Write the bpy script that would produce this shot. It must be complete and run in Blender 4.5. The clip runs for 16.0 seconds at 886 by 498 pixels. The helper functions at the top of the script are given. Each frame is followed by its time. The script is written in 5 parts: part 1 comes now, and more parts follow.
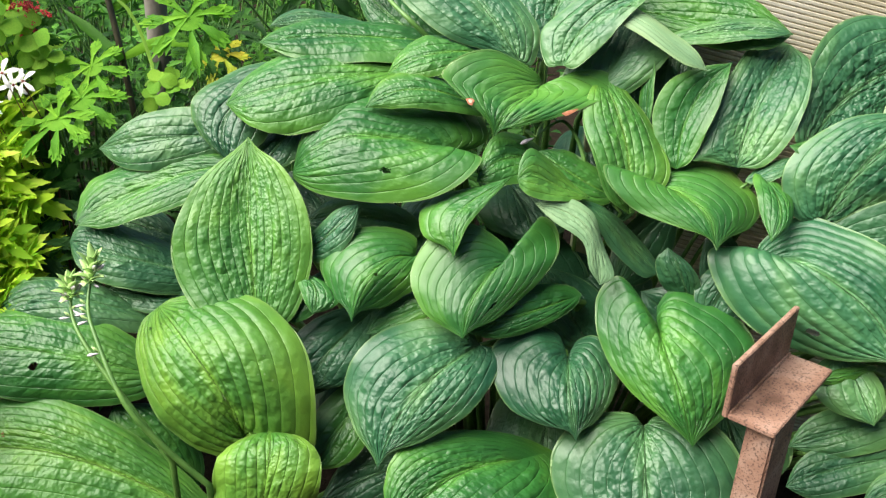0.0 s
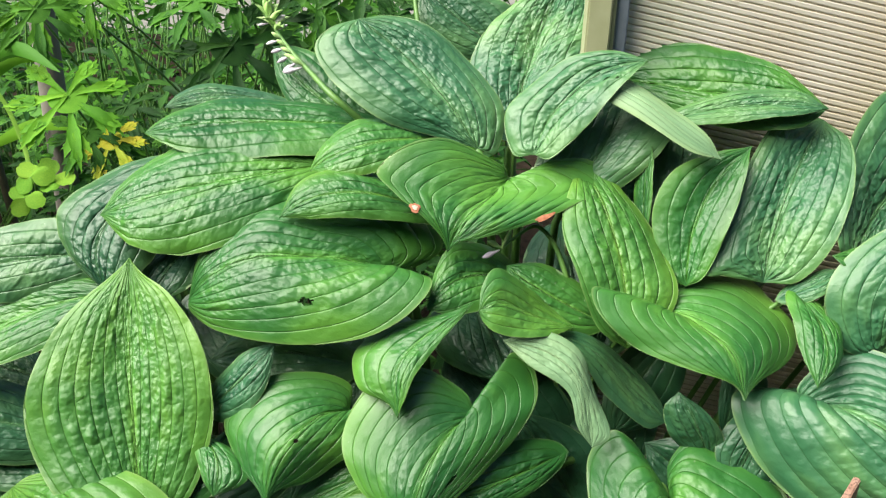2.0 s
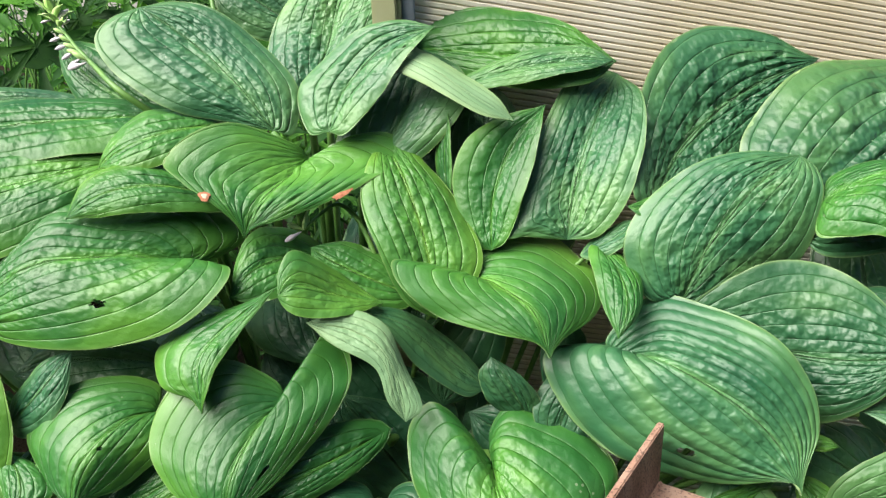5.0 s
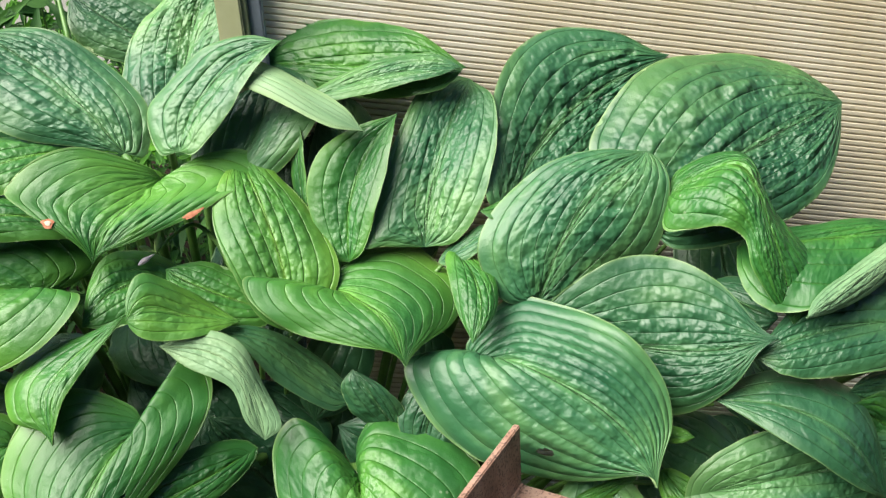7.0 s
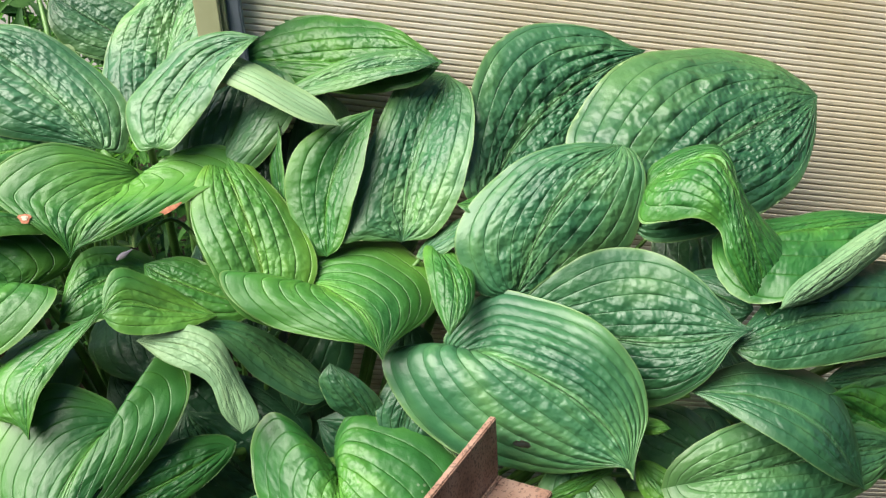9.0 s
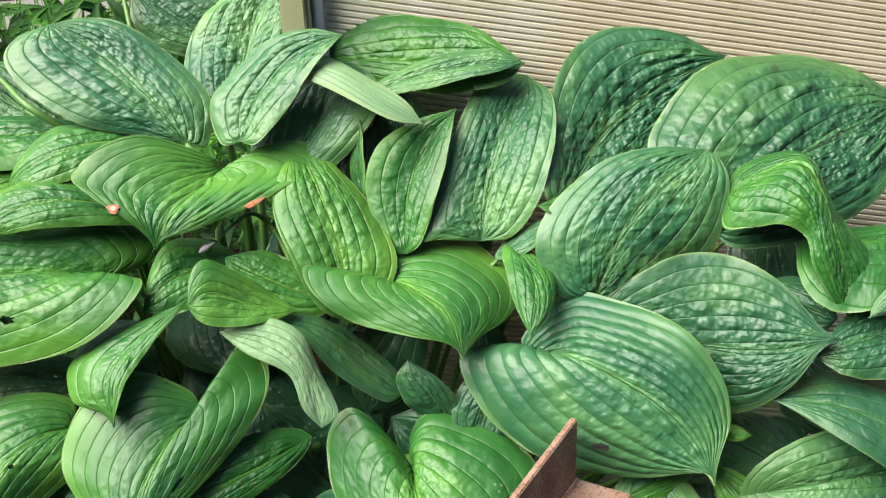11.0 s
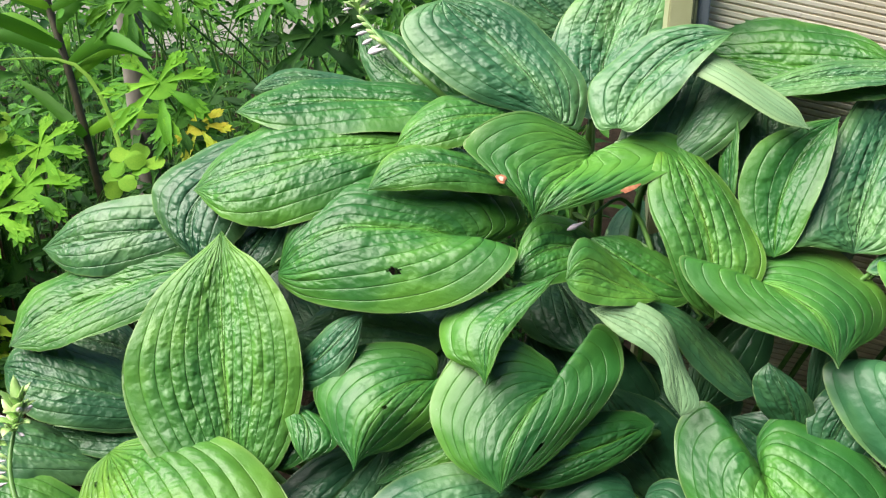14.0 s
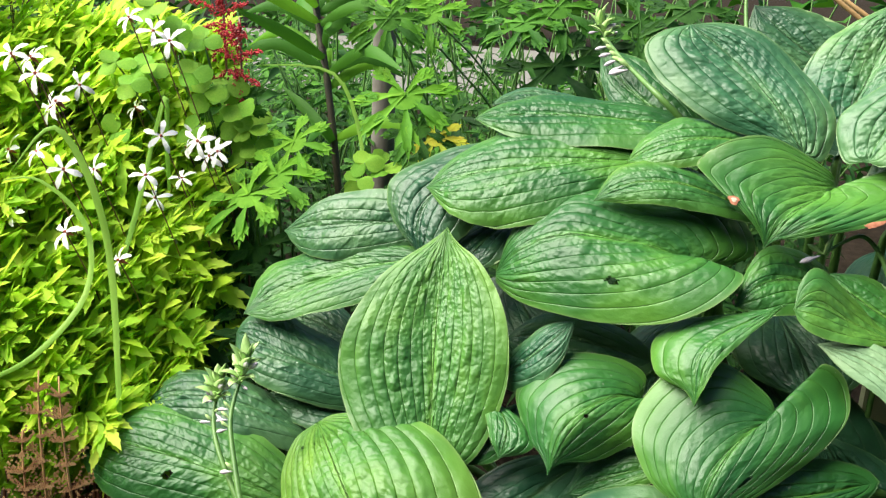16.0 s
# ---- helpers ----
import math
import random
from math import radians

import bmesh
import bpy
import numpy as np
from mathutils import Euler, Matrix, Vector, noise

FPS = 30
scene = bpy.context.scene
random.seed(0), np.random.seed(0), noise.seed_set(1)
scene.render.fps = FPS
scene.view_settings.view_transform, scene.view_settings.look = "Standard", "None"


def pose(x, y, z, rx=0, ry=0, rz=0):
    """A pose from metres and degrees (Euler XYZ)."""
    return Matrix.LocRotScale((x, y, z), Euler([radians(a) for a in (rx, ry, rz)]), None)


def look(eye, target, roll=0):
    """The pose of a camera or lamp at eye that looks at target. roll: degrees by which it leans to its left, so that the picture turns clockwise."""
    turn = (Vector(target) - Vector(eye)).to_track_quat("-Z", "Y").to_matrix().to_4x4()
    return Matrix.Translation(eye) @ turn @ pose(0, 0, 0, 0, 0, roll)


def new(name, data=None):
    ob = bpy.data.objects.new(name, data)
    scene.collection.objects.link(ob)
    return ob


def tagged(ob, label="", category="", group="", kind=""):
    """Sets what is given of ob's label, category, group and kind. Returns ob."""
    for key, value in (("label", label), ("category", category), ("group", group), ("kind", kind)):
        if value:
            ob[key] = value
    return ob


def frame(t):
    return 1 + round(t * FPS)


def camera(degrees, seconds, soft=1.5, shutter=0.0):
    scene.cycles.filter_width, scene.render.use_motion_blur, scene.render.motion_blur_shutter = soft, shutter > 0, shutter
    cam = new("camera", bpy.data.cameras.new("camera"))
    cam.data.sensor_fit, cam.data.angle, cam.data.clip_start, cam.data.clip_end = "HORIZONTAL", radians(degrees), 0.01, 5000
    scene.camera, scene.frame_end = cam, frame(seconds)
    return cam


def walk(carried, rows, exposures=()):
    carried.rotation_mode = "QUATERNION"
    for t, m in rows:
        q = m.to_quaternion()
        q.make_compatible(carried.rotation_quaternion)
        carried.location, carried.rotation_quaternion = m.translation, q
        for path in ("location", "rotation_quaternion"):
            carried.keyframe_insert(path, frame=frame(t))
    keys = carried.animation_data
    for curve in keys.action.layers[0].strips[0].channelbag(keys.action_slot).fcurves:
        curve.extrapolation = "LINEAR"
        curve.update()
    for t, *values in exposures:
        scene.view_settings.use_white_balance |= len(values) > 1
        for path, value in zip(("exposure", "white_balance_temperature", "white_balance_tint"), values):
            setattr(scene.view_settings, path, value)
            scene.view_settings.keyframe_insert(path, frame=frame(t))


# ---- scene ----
cam = camera(52, 16.0, soft=1.3)
PATH = [
    (0, (-0.037, -1.329, 1.006), (-0.0571, -0.4218, 0.5853), 3.36),
    (0.5, (-0.027, -1.243, 0.999), (-0.0440, -0.3322, 0.5855), 3.03),
    (1, (-0.019, -1.115, 0.963), (-0.0305, -0.1980, 0.5645), 2.82),
    (1.5, (-0.016, -1.005, 0.963), (-0.0193, -0.0878, 0.5646), 2.58),
    (2, (-0.003, -0.997, 1.003), (-0.0067, -0.0770, 0.6098), 2.12),
    (2.5, (-0.000, -1.000, 1.000), (-0.0000, -0.0792, 0.6099), 2.02),
    (3, (0.008, -1.000, 0.995), (0.0121, -0.0834, 0.5961), 1.55),
    (3.5, (0.029, -0.998, 0.986), (0.0494, -0.0820, 0.5850), 0.92),
    (4, (0.075, -0.988, 0.987), (0.1100, -0.0749, 0.5818), 0.03),
    (4.5, (0.108, -0.986, 0.984), (0.1634, -0.0731, 0.5793), -0.65),
    (5, (0.136, -0.991, 0.982), (0.2099, -0.0774, 0.5818), -1.35),
    (5.2, (0.150, -0.992, 0.984), (0.2312, -0.0785, 0.5856), -1.67),
    (7.3, (0.253, -1.005, 0.971), (0.3741, -0.0904, 0.5848), -3.47),
    (7.5, (0.256, -1.007, 0.967), (0.3767, -0.0913, 0.5839), -3.51),
    (8, (0.262, -1.008, 0.968), (0.3836, -0.0926, 0.5838), -3.55),
    (8.2, (0.265, -1.009, 0.969), (0.3901, -0.0939, 0.5858), -3.56),
    (10.3, (0.250, -1.016, 0.951), (0.3661, -0.1011, 0.5650), -3.32),
    (10.5, (0.238, -1.016, 0.952), (0.3488, -0.0994, 0.5663), -3.20),
    (11, (0.206, -1.009, 0.961), (0.3029, -0.0876, 0.5838), -2.77),
    (11.5, (0.169, -1.004, 0.969), (0.2506, -0.0793, 0.5970), -2.37),
    (12, (0.136, -1.005, 0.975), (0.2013, -0.0785, 0.6044), -1.82),
    (12.5, (0.097, -1.004, 0.967), (0.1546, -0.0765, 0.5970), -1.04),
    (13, (0.058, -1.009, 0.951), (0.0929, -0.0790, 0.5851), -0.33),
    (13.5, (0.011, -1.018, 0.951), (0.0064, -0.0915, 0.5737), 0.07),
    (14, (-0.037, -1.032, 0.953), (-0.0995, -0.1048, 0.5831), 0.74),
    (14.5, (-0.026, -1.038, 0.939), (-0.1984, -0.1102, 0.6079), 0.66),
    (15, (-0.033, -1.051, 0.904), (-0.2692, -0.1281, 0.6002), 1.63),
    (15.5, (-0.032, -1.056, 0.892), (-0.2997, -0.1400, 0.5917), 2.13),
    (16, (-0.040, -1.068, 0.883), (-0.3336, -0.1604, 0.5831), 2.94),
]
walk(cam, [(t, look(eye, target, roll)) for t, eye, target, roll in PATH])

# ---- light ----
world = bpy.data.worlds.new("sky")
scene.world = world
world.use_nodes = True
wt = world.node_tree
sky = wt.nodes.new("ShaderNodeTexSky")
sky.sky_type, sky.sun_disc = "NISHITA", False
SUN_TO = Vector((-0.58, -0.22, 0.78)).normalized()
sky.sun_elevation = math.asin(SUN_TO.z)
sky.sun_rotation = math.atan2(SUN_TO.x, SUN_TO.y)
wt.nodes["Background"].inputs["Strength"].default_value = 0.07
wt.links.new(sky.outputs[0], wt.nodes["Background"].inputs[0])
sun_data = bpy.data.lights.new("sun", "SUN")
sun_data.energy, sun_data.angle, sun_data.color = 5.1, radians(58), (1.0, 0.95, 0.84)
sun = new("sun", sun_data)
sun.matrix_world = look(SUN_TO * 12, (0, 0, 0))
scene.view_settings.exposure = 1.22


# ---- materials ----
def nodes_of(name, rough=0.5):
    m = bpy.data.materials.new(name)
    m.use_nodes = True
    b = m.node_tree.nodes["Principled BSDF"]
    b.inputs["Roughness"].default_value = rough
    return m, m.node_tree, b


def mth(t, op, a, b=None):
    n = t.nodes.new("ShaderNodeMath")
    n.operation = op
    for i, v in enumerate((a, b)):
        if v is None:
            continue
        if isinstance(v, (int, float)):
            n.inputs[i].default_value = v
        else:
            t.links.new(v, n.inputs[i])
    return n.outputs[0]


def noise_tex(t, scale, detail=3.0, vec=None, rough=0.55):
    n = t.nodes.new("ShaderNodeTexNoise")
    n.inputs["Scale"].default_value, n.inputs["Detail"].default_value, n.inputs["Roughness"].default_value = scale, detail, rough
    if vec is not None:
        t.links.new(vec, n.inputs["Vector"])
    return n.outputs["Fac"]


def ramp(t, fac, stops):
    n = t.nodes.new("ShaderNodeValToRGB")
    while len(n.color_ramp.elements) < len(stops):
        n.color_ramp.elements.new(0.5)
    for e, (p, c) in zip(n.color_ramp.elements, stops):
        e.position, e.color = p, (*c, 1)
    t.links.new(fac, n.inputs[0])
    return n.outputs[0]


def mixc(t, fac, a, b, blend="MIX"):
    n = t.nodes.new("ShaderNodeMix")
    n.data_type, n.blend_type = "RGBA", blend
    for i, v in ((0, fac), (6, a), (7, b)):
        if isinstance(v, (int, float)):
            n.inputs[i].default_value = v
        elif isinstance(v, tuple):
            n.inputs[i].default_value = (*v, 1)
        else:
            t.links.new(v, n.inputs[i])
    return n.outputs[2]


def bump(t, b, height, strength, dist):
    n = t.nodes.new("ShaderNodeBump")
    n.inputs["Strength"].default_value, n.inputs["Distance"].default_value = strength, dist
    t.links.new(height, n.inputs["Height"])
    t.links.new(n.outputs[0], b.inputs["Normal"])


def coords(t):
    return t.nodes.new("ShaderNodeTexCoord").outputs["Object"]


def leaf_mat(name, dark, mid, light, rough, glow):
    """Waxy ribbed leaf blade: greens that run in streaks along the veins, fine veins, pucker relief."""
    m, t, b = nodes_of(name, rough)
    uv = t.nodes.new("ShaderNodeUVMap").outputs[0]
    sep = t.nodes.new("ShaderNodeSeparateXYZ")
    t.links.new(uv, sep.inputs[0])
    side = mth(t, "ABSOLUTE", mth(t, "SUBTRACT", mth(t, "MULTIPLY", sep.outputs[1], 2.0), 1.0))
    vn = t.nodes.new("ShaderNodeUVMap")
    vn.uv_map = "Veins"
    vsep = t.nodes.new("ShaderNodeSeparateXYZ")
    t.links.new(vn.outputs[0], vsep.inputs[0])
    wave = mth(t, "ABSOLUTE", mth(t, "SINE", mth(t, "MULTIPLY", vsep.outputs[1], math.pi)))
    line = mth(t, "SUBTRACT", 1.0, wave)
    vein = mth(t, "POWER", line, 10.0)
    at = t.nodes.new("ShaderNodeAttribute")
    at.attribute_name = "pucker"
    level = at.outputs["Fac"]
    # colour: broad clouds, then streaks that follow the veins
    rnd = t.nodes.new("ShaderNodeObjectInfo").outputs["Random"]
    cloud_ = noise_tex(t, 7.0, 3.0, coords(t))
    run = noise_tex(t, 1.0, 3.0, scaled(t, vn.outputs[0], (0.1, 0.4, 1)), 0.6)
    patch = mth(t, "ADD", mth(t, "ADD", mth(t, "MULTIPLY", cloud_, 1.5), mth(t, "MULTIPLY", run, 0.9)), mth(t, "SUBTRACT", mth(t, "MULTIPLY", rnd, 0.25), 0.82))
    col = ramp(t, patch, [(0.16, dark), (0.5, mid), (0.86, light)])
    mid_line = mth(t, "MULTIPLY", mth(t, "POWER", mth(t, "SUBTRACT", 1.0, side), 26.0), mth(t, "SUBTRACT", 0.95, mth(t, "MULTIPLY", sep.outputs[0], 0.7)))
    col = mixc(t, mid_line, col, tuple(min(1, c * 1.35) for c in light))
    col = mixc(t, mth(t, "MULTIPLY", vein, 0.16), col, tuple(min(1, c * 1.3) for c in light))
    edge = mth(t, "MULTIPLY", mth(t, "POWER", side, 3.0), mth(t, "MULTIPLY", mth(t, "SUBTRACT", noise_tex(t, 4.0, 1.0, coords(t)), 0.44), 2.6))
    col = mixc(t, mth(t, "MINIMUM", mth(t, "MAXIMUM", edge, 0.0), 0.5), col, tuple(c * k_ for c, k_ in zip(light, (1.5, 1.3, 1.0))))
    rim = mth(t, "POWER", side, 70.0)
    col = mixc(t, mth(t, "MULTIPLY", rim, 0.55), col, (0.26, 0.38, 0.13))
    sp = t.nodes.new("ShaderNodeTexVoronoi")
    sp.inputs["Scale"].default_value = 90.0
    t.links.new(coords(t), sp.inputs["Vector"])
    fleck = mth(t, "LESS_THAN", sp.outputs["Distance"], mth(t, "MULTIPLY", mth(t, "SUBTRACT", noise_tex(t, 12.0, 1.0, coords(t)), 0.5), 0.6))
    col = mixc(t, mth(t, "MULTIPLY", fleck, 0.25), col, (0.42, 0.47, 0.34))
    t.links.new(col, b.inputs["Base Color"])
    # relief: quilted cells between the veins, sunken veins, fine grain
    vo = t.nodes.new("ShaderNodeTexVoronoi")
    vo.inputs["Scale"].default_value, vo.inputs["Randomness"].default_value = 1.0, 0.9
    bent = mixc(t, 0.5, vn.outputs[0], noise_colour(t, 0.7, vn.outputs[0]), "ADD")
    t.links.new(scaled(t, bent, (0.8, 1.1, 1)), vo.inputs["Vector"])
    dome = mth(t, "SUBTRACT", 1.0, mth(t, "POWER", vo.outputs["Distance"], 2.0))
    here = mth(t, "MINIMUM", mth(t, "MAXIMUM", mth(t, "MULTIPLY", mth(t, "SUBTRACT", noise_tex(t, 11.0, 2.0, coords(t)), 0.36), 4.0), 0.15), 1.0)
    dome = mth(t, "MULTIPLY", mth(t, "MULTIPLY", dome, mth(t, "POWER", wave, 0.35)), mth(t, "MULTIPLY", level, here))
    cross = noise_tex(t, 1.0, 1.0, scaled(t, vn.outputs[0], (1.3, 1.4, 1)), 0.5)
    fine = noise_tex(t, 1.0, 3.0, scaled(t, vn.outputs[0], (3.0, 3.5, 1)), 0.6)
    tall = mth(t, "ADD", mth(t, "MULTIPLY", dome, 0.6), mth(t, "MULTIPLY", mth(t, "MULTIPLY", cross, level), 0.9))
    tall = mth(t, "ADD", tall, mth(t, "ADD", mth(t, "MULTIPLY", fine, 0.1), mth(t, "MULTIPLY", noise_tex(t, 420.0, 2.0, coords(t)), 0.05)))
    tall = mth(t, "SUBTRACT", tall, mth(t, "MULTIPLY", mth(t, "POWER", line, 12.0), 0.16))
    bump(t, b, tall, 1.0, 0.0036)
    b.inputs["Specular IOR Level"].default_value = 0.5
    rr = mth(t, "ADD", mth(t, "MULTIPLY", noise_tex(t, 30.0, 3.0, coords(t)), 0.3), rough - 0.14)
    t.links.new(rr, b.inputs["Roughness"])
    tr = t.nodes.new("ShaderNodeBsdfTranslucent")
    t.links.new(mixc(t, 0.5, col, (0.25, 0.45, 0.04)), tr.inputs[0])
    mx = t.nodes.new("ShaderNodeMixShader")
    mx.inputs[0].default_value = glow
    t.links.new(b.outputs[0], mx.inputs[1])
    t.links.new(tr.outputs[0], mx.inputs[2])
    t.links.new(mx.outputs[0], t.nodes["Material Output"].inputs[0])
    return m


def noise_colour(t, scale, vec):
    n = t.nodes.new("ShaderNodeTexNoise")
    n.inputs["Scale"].default_value, n.inputs["Detail"].default_value = scale, 2.0
    t.links.new(vec, n.inputs["Vector"])
    return n.outputs["Color"]


def scaled(t, vec, s):
    n = t.nodes.new("ShaderNodeMapping")
    n.inputs["Scale"].default_value = s
    t.links.new(vec, n.inputs[0])
    return n.outputs[0]


TONES = [
    leaf_mat("hosta_green", (0.011, 0.080, 0.017), (0.025, 0.128, 0.022), (0.080, 0.235, 0.028), 0.43, 0.12),
    leaf_mat("hosta_yellow_green", (0.026, 0.130, 0.020), (0.060, 0.195, 0.026), (0.15, 0.31, 0.034), 0.46, 0.14),
    leaf_mat("hosta_blue_green", (0.014, 0.082, 0.036), (0.033, 0.127, 0.052), (0.091, 0.217, 0.068), 0.42, 0.1),
    leaf_mat("hosta_fresh_green", (0.018, 0.110, 0.020), (0.044, 0.170, 0.026), (0.115, 0.280, 0.034), 0.45, 0.13),
    # for dark green leaves, and as painted shade on low and inner ones
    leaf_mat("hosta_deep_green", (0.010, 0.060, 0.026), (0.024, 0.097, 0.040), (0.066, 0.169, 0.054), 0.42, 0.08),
]
UNDER = leaf_mat("hosta_underside", (0.104, 0.216, 0.104), (0.152, 0.28, 0.136), (0.224, 0.344, 0.168), 0.55, 0.12)
TONES.append(UNDER)
# tone 6: added filler leaves, deep green to paint shade into the gaps
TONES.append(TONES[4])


def stem_mat(name, a, b_, rough=0.45, scale=40.0, relief=0.0006):
    m, t, b = nodes_of(name, rough)
    f = noise_tex(t, scale, 4.0, coords(t))
    t.links.new(ramp(t, f, [(0.3, a), (0.7, b_)]), b.inputs["Base Color"])
    bump(t, b, noise_tex(t, scale * 6, 3.0, coords(t)), 0.6, relief)
    return m


STALK = stem_mat("petiole_green", (0.05, 0.14, 0.025), (0.12, 0.25, 0.05))
SOIL = stem_mat("soil", (0.010, 0.008, 0.005), (0.035, 0.025, 0.017), 1.0, 30.0, 0.01)
SOIL.node_tree.nodes["Principled BSDF"].inputs["Specular IOR Level"].default_value = 0.05


# ---- building helpers ----
def mesh_ob(name, verts, faces, mat, parent=None, smooth=True, label=""):
    me = bpy.data.meshes.new(name)
    me.from_pydata([tuple(v) for v in verts], [], faces)
    me.materials.append(mat)
    if smooth:
        me.polygons.foreach_set("use_smooth", [True] * len(me.polygons))
    me.update()
    ob = new(name, me)
    ob.parent = parent
    return tagged(ob, label)


def tube(points, radii, sides=8):
    """Vertices and faces of a tapered tube along points."""
    pts = [Vector(p) for p in points]
    vs, fs = [], []
    for i, p in enumerate(pts):
        d = (pts[min(i + 1, len(pts) - 1)] - pts[max(i - 1, 0)]).normalized()
        a = d.orthogonal().normalized() if i == 0 else (a - d * a.dot(d)).normalized()
        c = d.cross(a)
        for k in range(sides):
            w = 2 * math.pi * k / sides
            vs.append(p + (a * math.cos(w) + c * math.sin(w)) * radii[i])
    for i in range(len(pts) - 1):
        for k in range(sides):
            j = (k + 1) % sides
            fs.append((i * sides + k, i * sides + j, (i + 1) * sides + j, (i + 1) * sides + k))
    fs.append(tuple(range(sides))[::-1])
    fs.append(tuple(range((len(pts) - 1) * sides, len(pts) * sides)))
    return vs, fs


def bez(a, b, c, n):
    a, b, c = Vector(a), Vector(b), Vector(c)
    return [a * (1 - s) ** 2 + b * 2 * s * (1 - s) + c * s * s for s in (i / (n - 1) for i in range(n))]


# ---- ground and greenhouse ----
gm = bmesh.new()
bmesh.ops.create_grid(gm, x_segments=60, y_segments=60, size=1.5)
for v in gm.verts:
    v.co.z = 0.02 * noise.noise(v.co * 3) + 0.008 * noise.noise(v.co * 14)
    if max(abs(v.co.x), abs(v.co.y)) > 1.49:
        v.co.x *= 400
        v.co.y *= 400
        v.co.z = 0
me = bpy.data.meshes.new("ground")
gm.to_mesh(me)
me.materials.append(SOIL)
tagged(new("ground", me), "dark bare garden soil under the plants", "ground", kind="structure")


CREAM, ct, cb = nodes_of("polycarbonate_cream", 0.35)
cloud = noise_tex(ct, 2.6, 2.0, coords(ct))
# green end of the ramp paints in the garden showing through the sheet
ccol = ramp(ct, cloud, [(0.38, (0.66, 0.59, 0.43)), (0.56, (0.76, 0.73, 0.63)), (0.74, (0.5, 0.58, 0.34))])
dirt = noise_tex(ct, 60.0, 4.0, coords(ct))
ct.links.new(mixc(ct, mth(ct, "MULTIPLY", mth(ct, "GREATER_THAN", dirt, 0.66), 0.35), ccol, (0.4, 0.36, 0.25)), cb.inputs["Base Color"])
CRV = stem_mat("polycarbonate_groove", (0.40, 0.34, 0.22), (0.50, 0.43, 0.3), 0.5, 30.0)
ALU = stem_mat("aluminium_grey", (0.16, 0.19, 0.23), (0.27, 0.31, 0.35), 0.45, 18.0)
OLIVE = stem_mat("painted_olive", (0.27, 0.29, 0.15), (0.38, 0.39, 0.24), 0.5, 12.0)
RUST, rt, rb = nodes_of("rusty_steel", 0.75)
rn = noise_tex(rt, 18.0, 5.0, coords(rt))
rcol = ramp(rt, rn, [(0.3, (0.13, 0.065, 0.042)), (0.5, (0.27, 0.15, 0.105)), (0.72, (0.4, 0.27, 0.21))])
rs = noise_tex(rt, 320.0, 3.0, coords(rt))
rt.links.new(mixc(rt, mth(rt, "MULTIPLY", mth(rt, "GREATER_THAN", rs, 0.57), 0.6), rcol, (0.035, 0.02, 0.016)), rb.inputs["Base Color"])
bump(rt, rb, rs, 0.7, 0.0012)

# the wall runs from its corner post; its flutes fall towards the far end
W0, W1, FALL, PITCH = Vector((0.178, 0.1, 0)), Vector((1.9, 0.01, 0)), -0.185, 0.0078
along = (W1 - W0)
wall_len = along.length
along.normalize()
out = Vector((along.y, -along.x, 0)).normalized()


def let_through(t, b, col, share):
    """Diffuse light through a thin sheet."""
    tr = t.nodes.new("ShaderNodeBsdfTranslucent")
    t.links.new(col, tr.inputs[0])
    mx = t.nodes.new("ShaderNodeMixShader")
    mx.inputs[0].default_value = share
    t.links.new(b.outputs[0], mx.inputs[1])
    t.links.new(tr.outputs[0], mx.inputs[2])
    t.links.new(mx.outputs[0], t.nodes["Material Output"].inputs[0])


let_through(ct, cb, ccol, 0.2)


def wall_panel():
    vs, fs, mi = [], [], []
    prof = [(0.0, 0.0), (0.0010, 0.0016), (0.0050, 0.0019), (0.0060, 0.0), (0.0066, -0.0008), (0.0072, -0.0008)]
    z, k = -0.05, 0
    while z < 1.75:
        for dz, d in prof:
            for s_ in (0.0, wall_len):
                vs.append(W0 + along * s_ + out * d + Vector((0, 0, z + dz + FALL * (s_ - 0.0) + 0.0)))
        z += PITCH
    n = len(vs) // 2
    for j in range(n - 1):
        fs.append((2 * j, 2 * j + 1, 2 * j + 3, 2 * j + 2))
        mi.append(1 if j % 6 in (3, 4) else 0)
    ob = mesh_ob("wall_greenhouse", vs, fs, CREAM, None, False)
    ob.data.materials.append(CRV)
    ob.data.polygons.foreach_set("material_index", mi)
    back = [W0 - out * 0.008, W1 - out * 0.008, W1 - out * 0.008 + Vector((0, 0, 1.75)), W0 - out * 0.008 + Vector((0, 0, 1.75))]
    mesh_ob("panel_back", back, [(0, 1, 2, 3)], CREAM, ob, False)
    return tagged(ob, "cream fluted polycarbonate greenhouse wall", "wall", kind="structure")


wall_panel()


def box_bm(lo, hi, bevel=0.0):
    bm = bmesh.new()
    bmesh.ops.create_cube(bm, size=1)
    for v in bm.verts:
        v.co = Vector([l + (h - l) * (c + 0.5) for l, h, c in zip(lo, hi, v.co)])
    if bevel:
        bmesh.ops.bevel(bm, geom=bm.edges[:], offset=bevel, segments=2, affect="EDGES")
    return bm


def part(name, bm, mat, parent=None, label=""):
    me = bpy.data.meshes.new(name)
    bm.to_mesh(me)
    bm.free()
    me.materials.append(mat)
    ob = new(name, me)
    ob.parent = parent
    return tagged(ob, label)


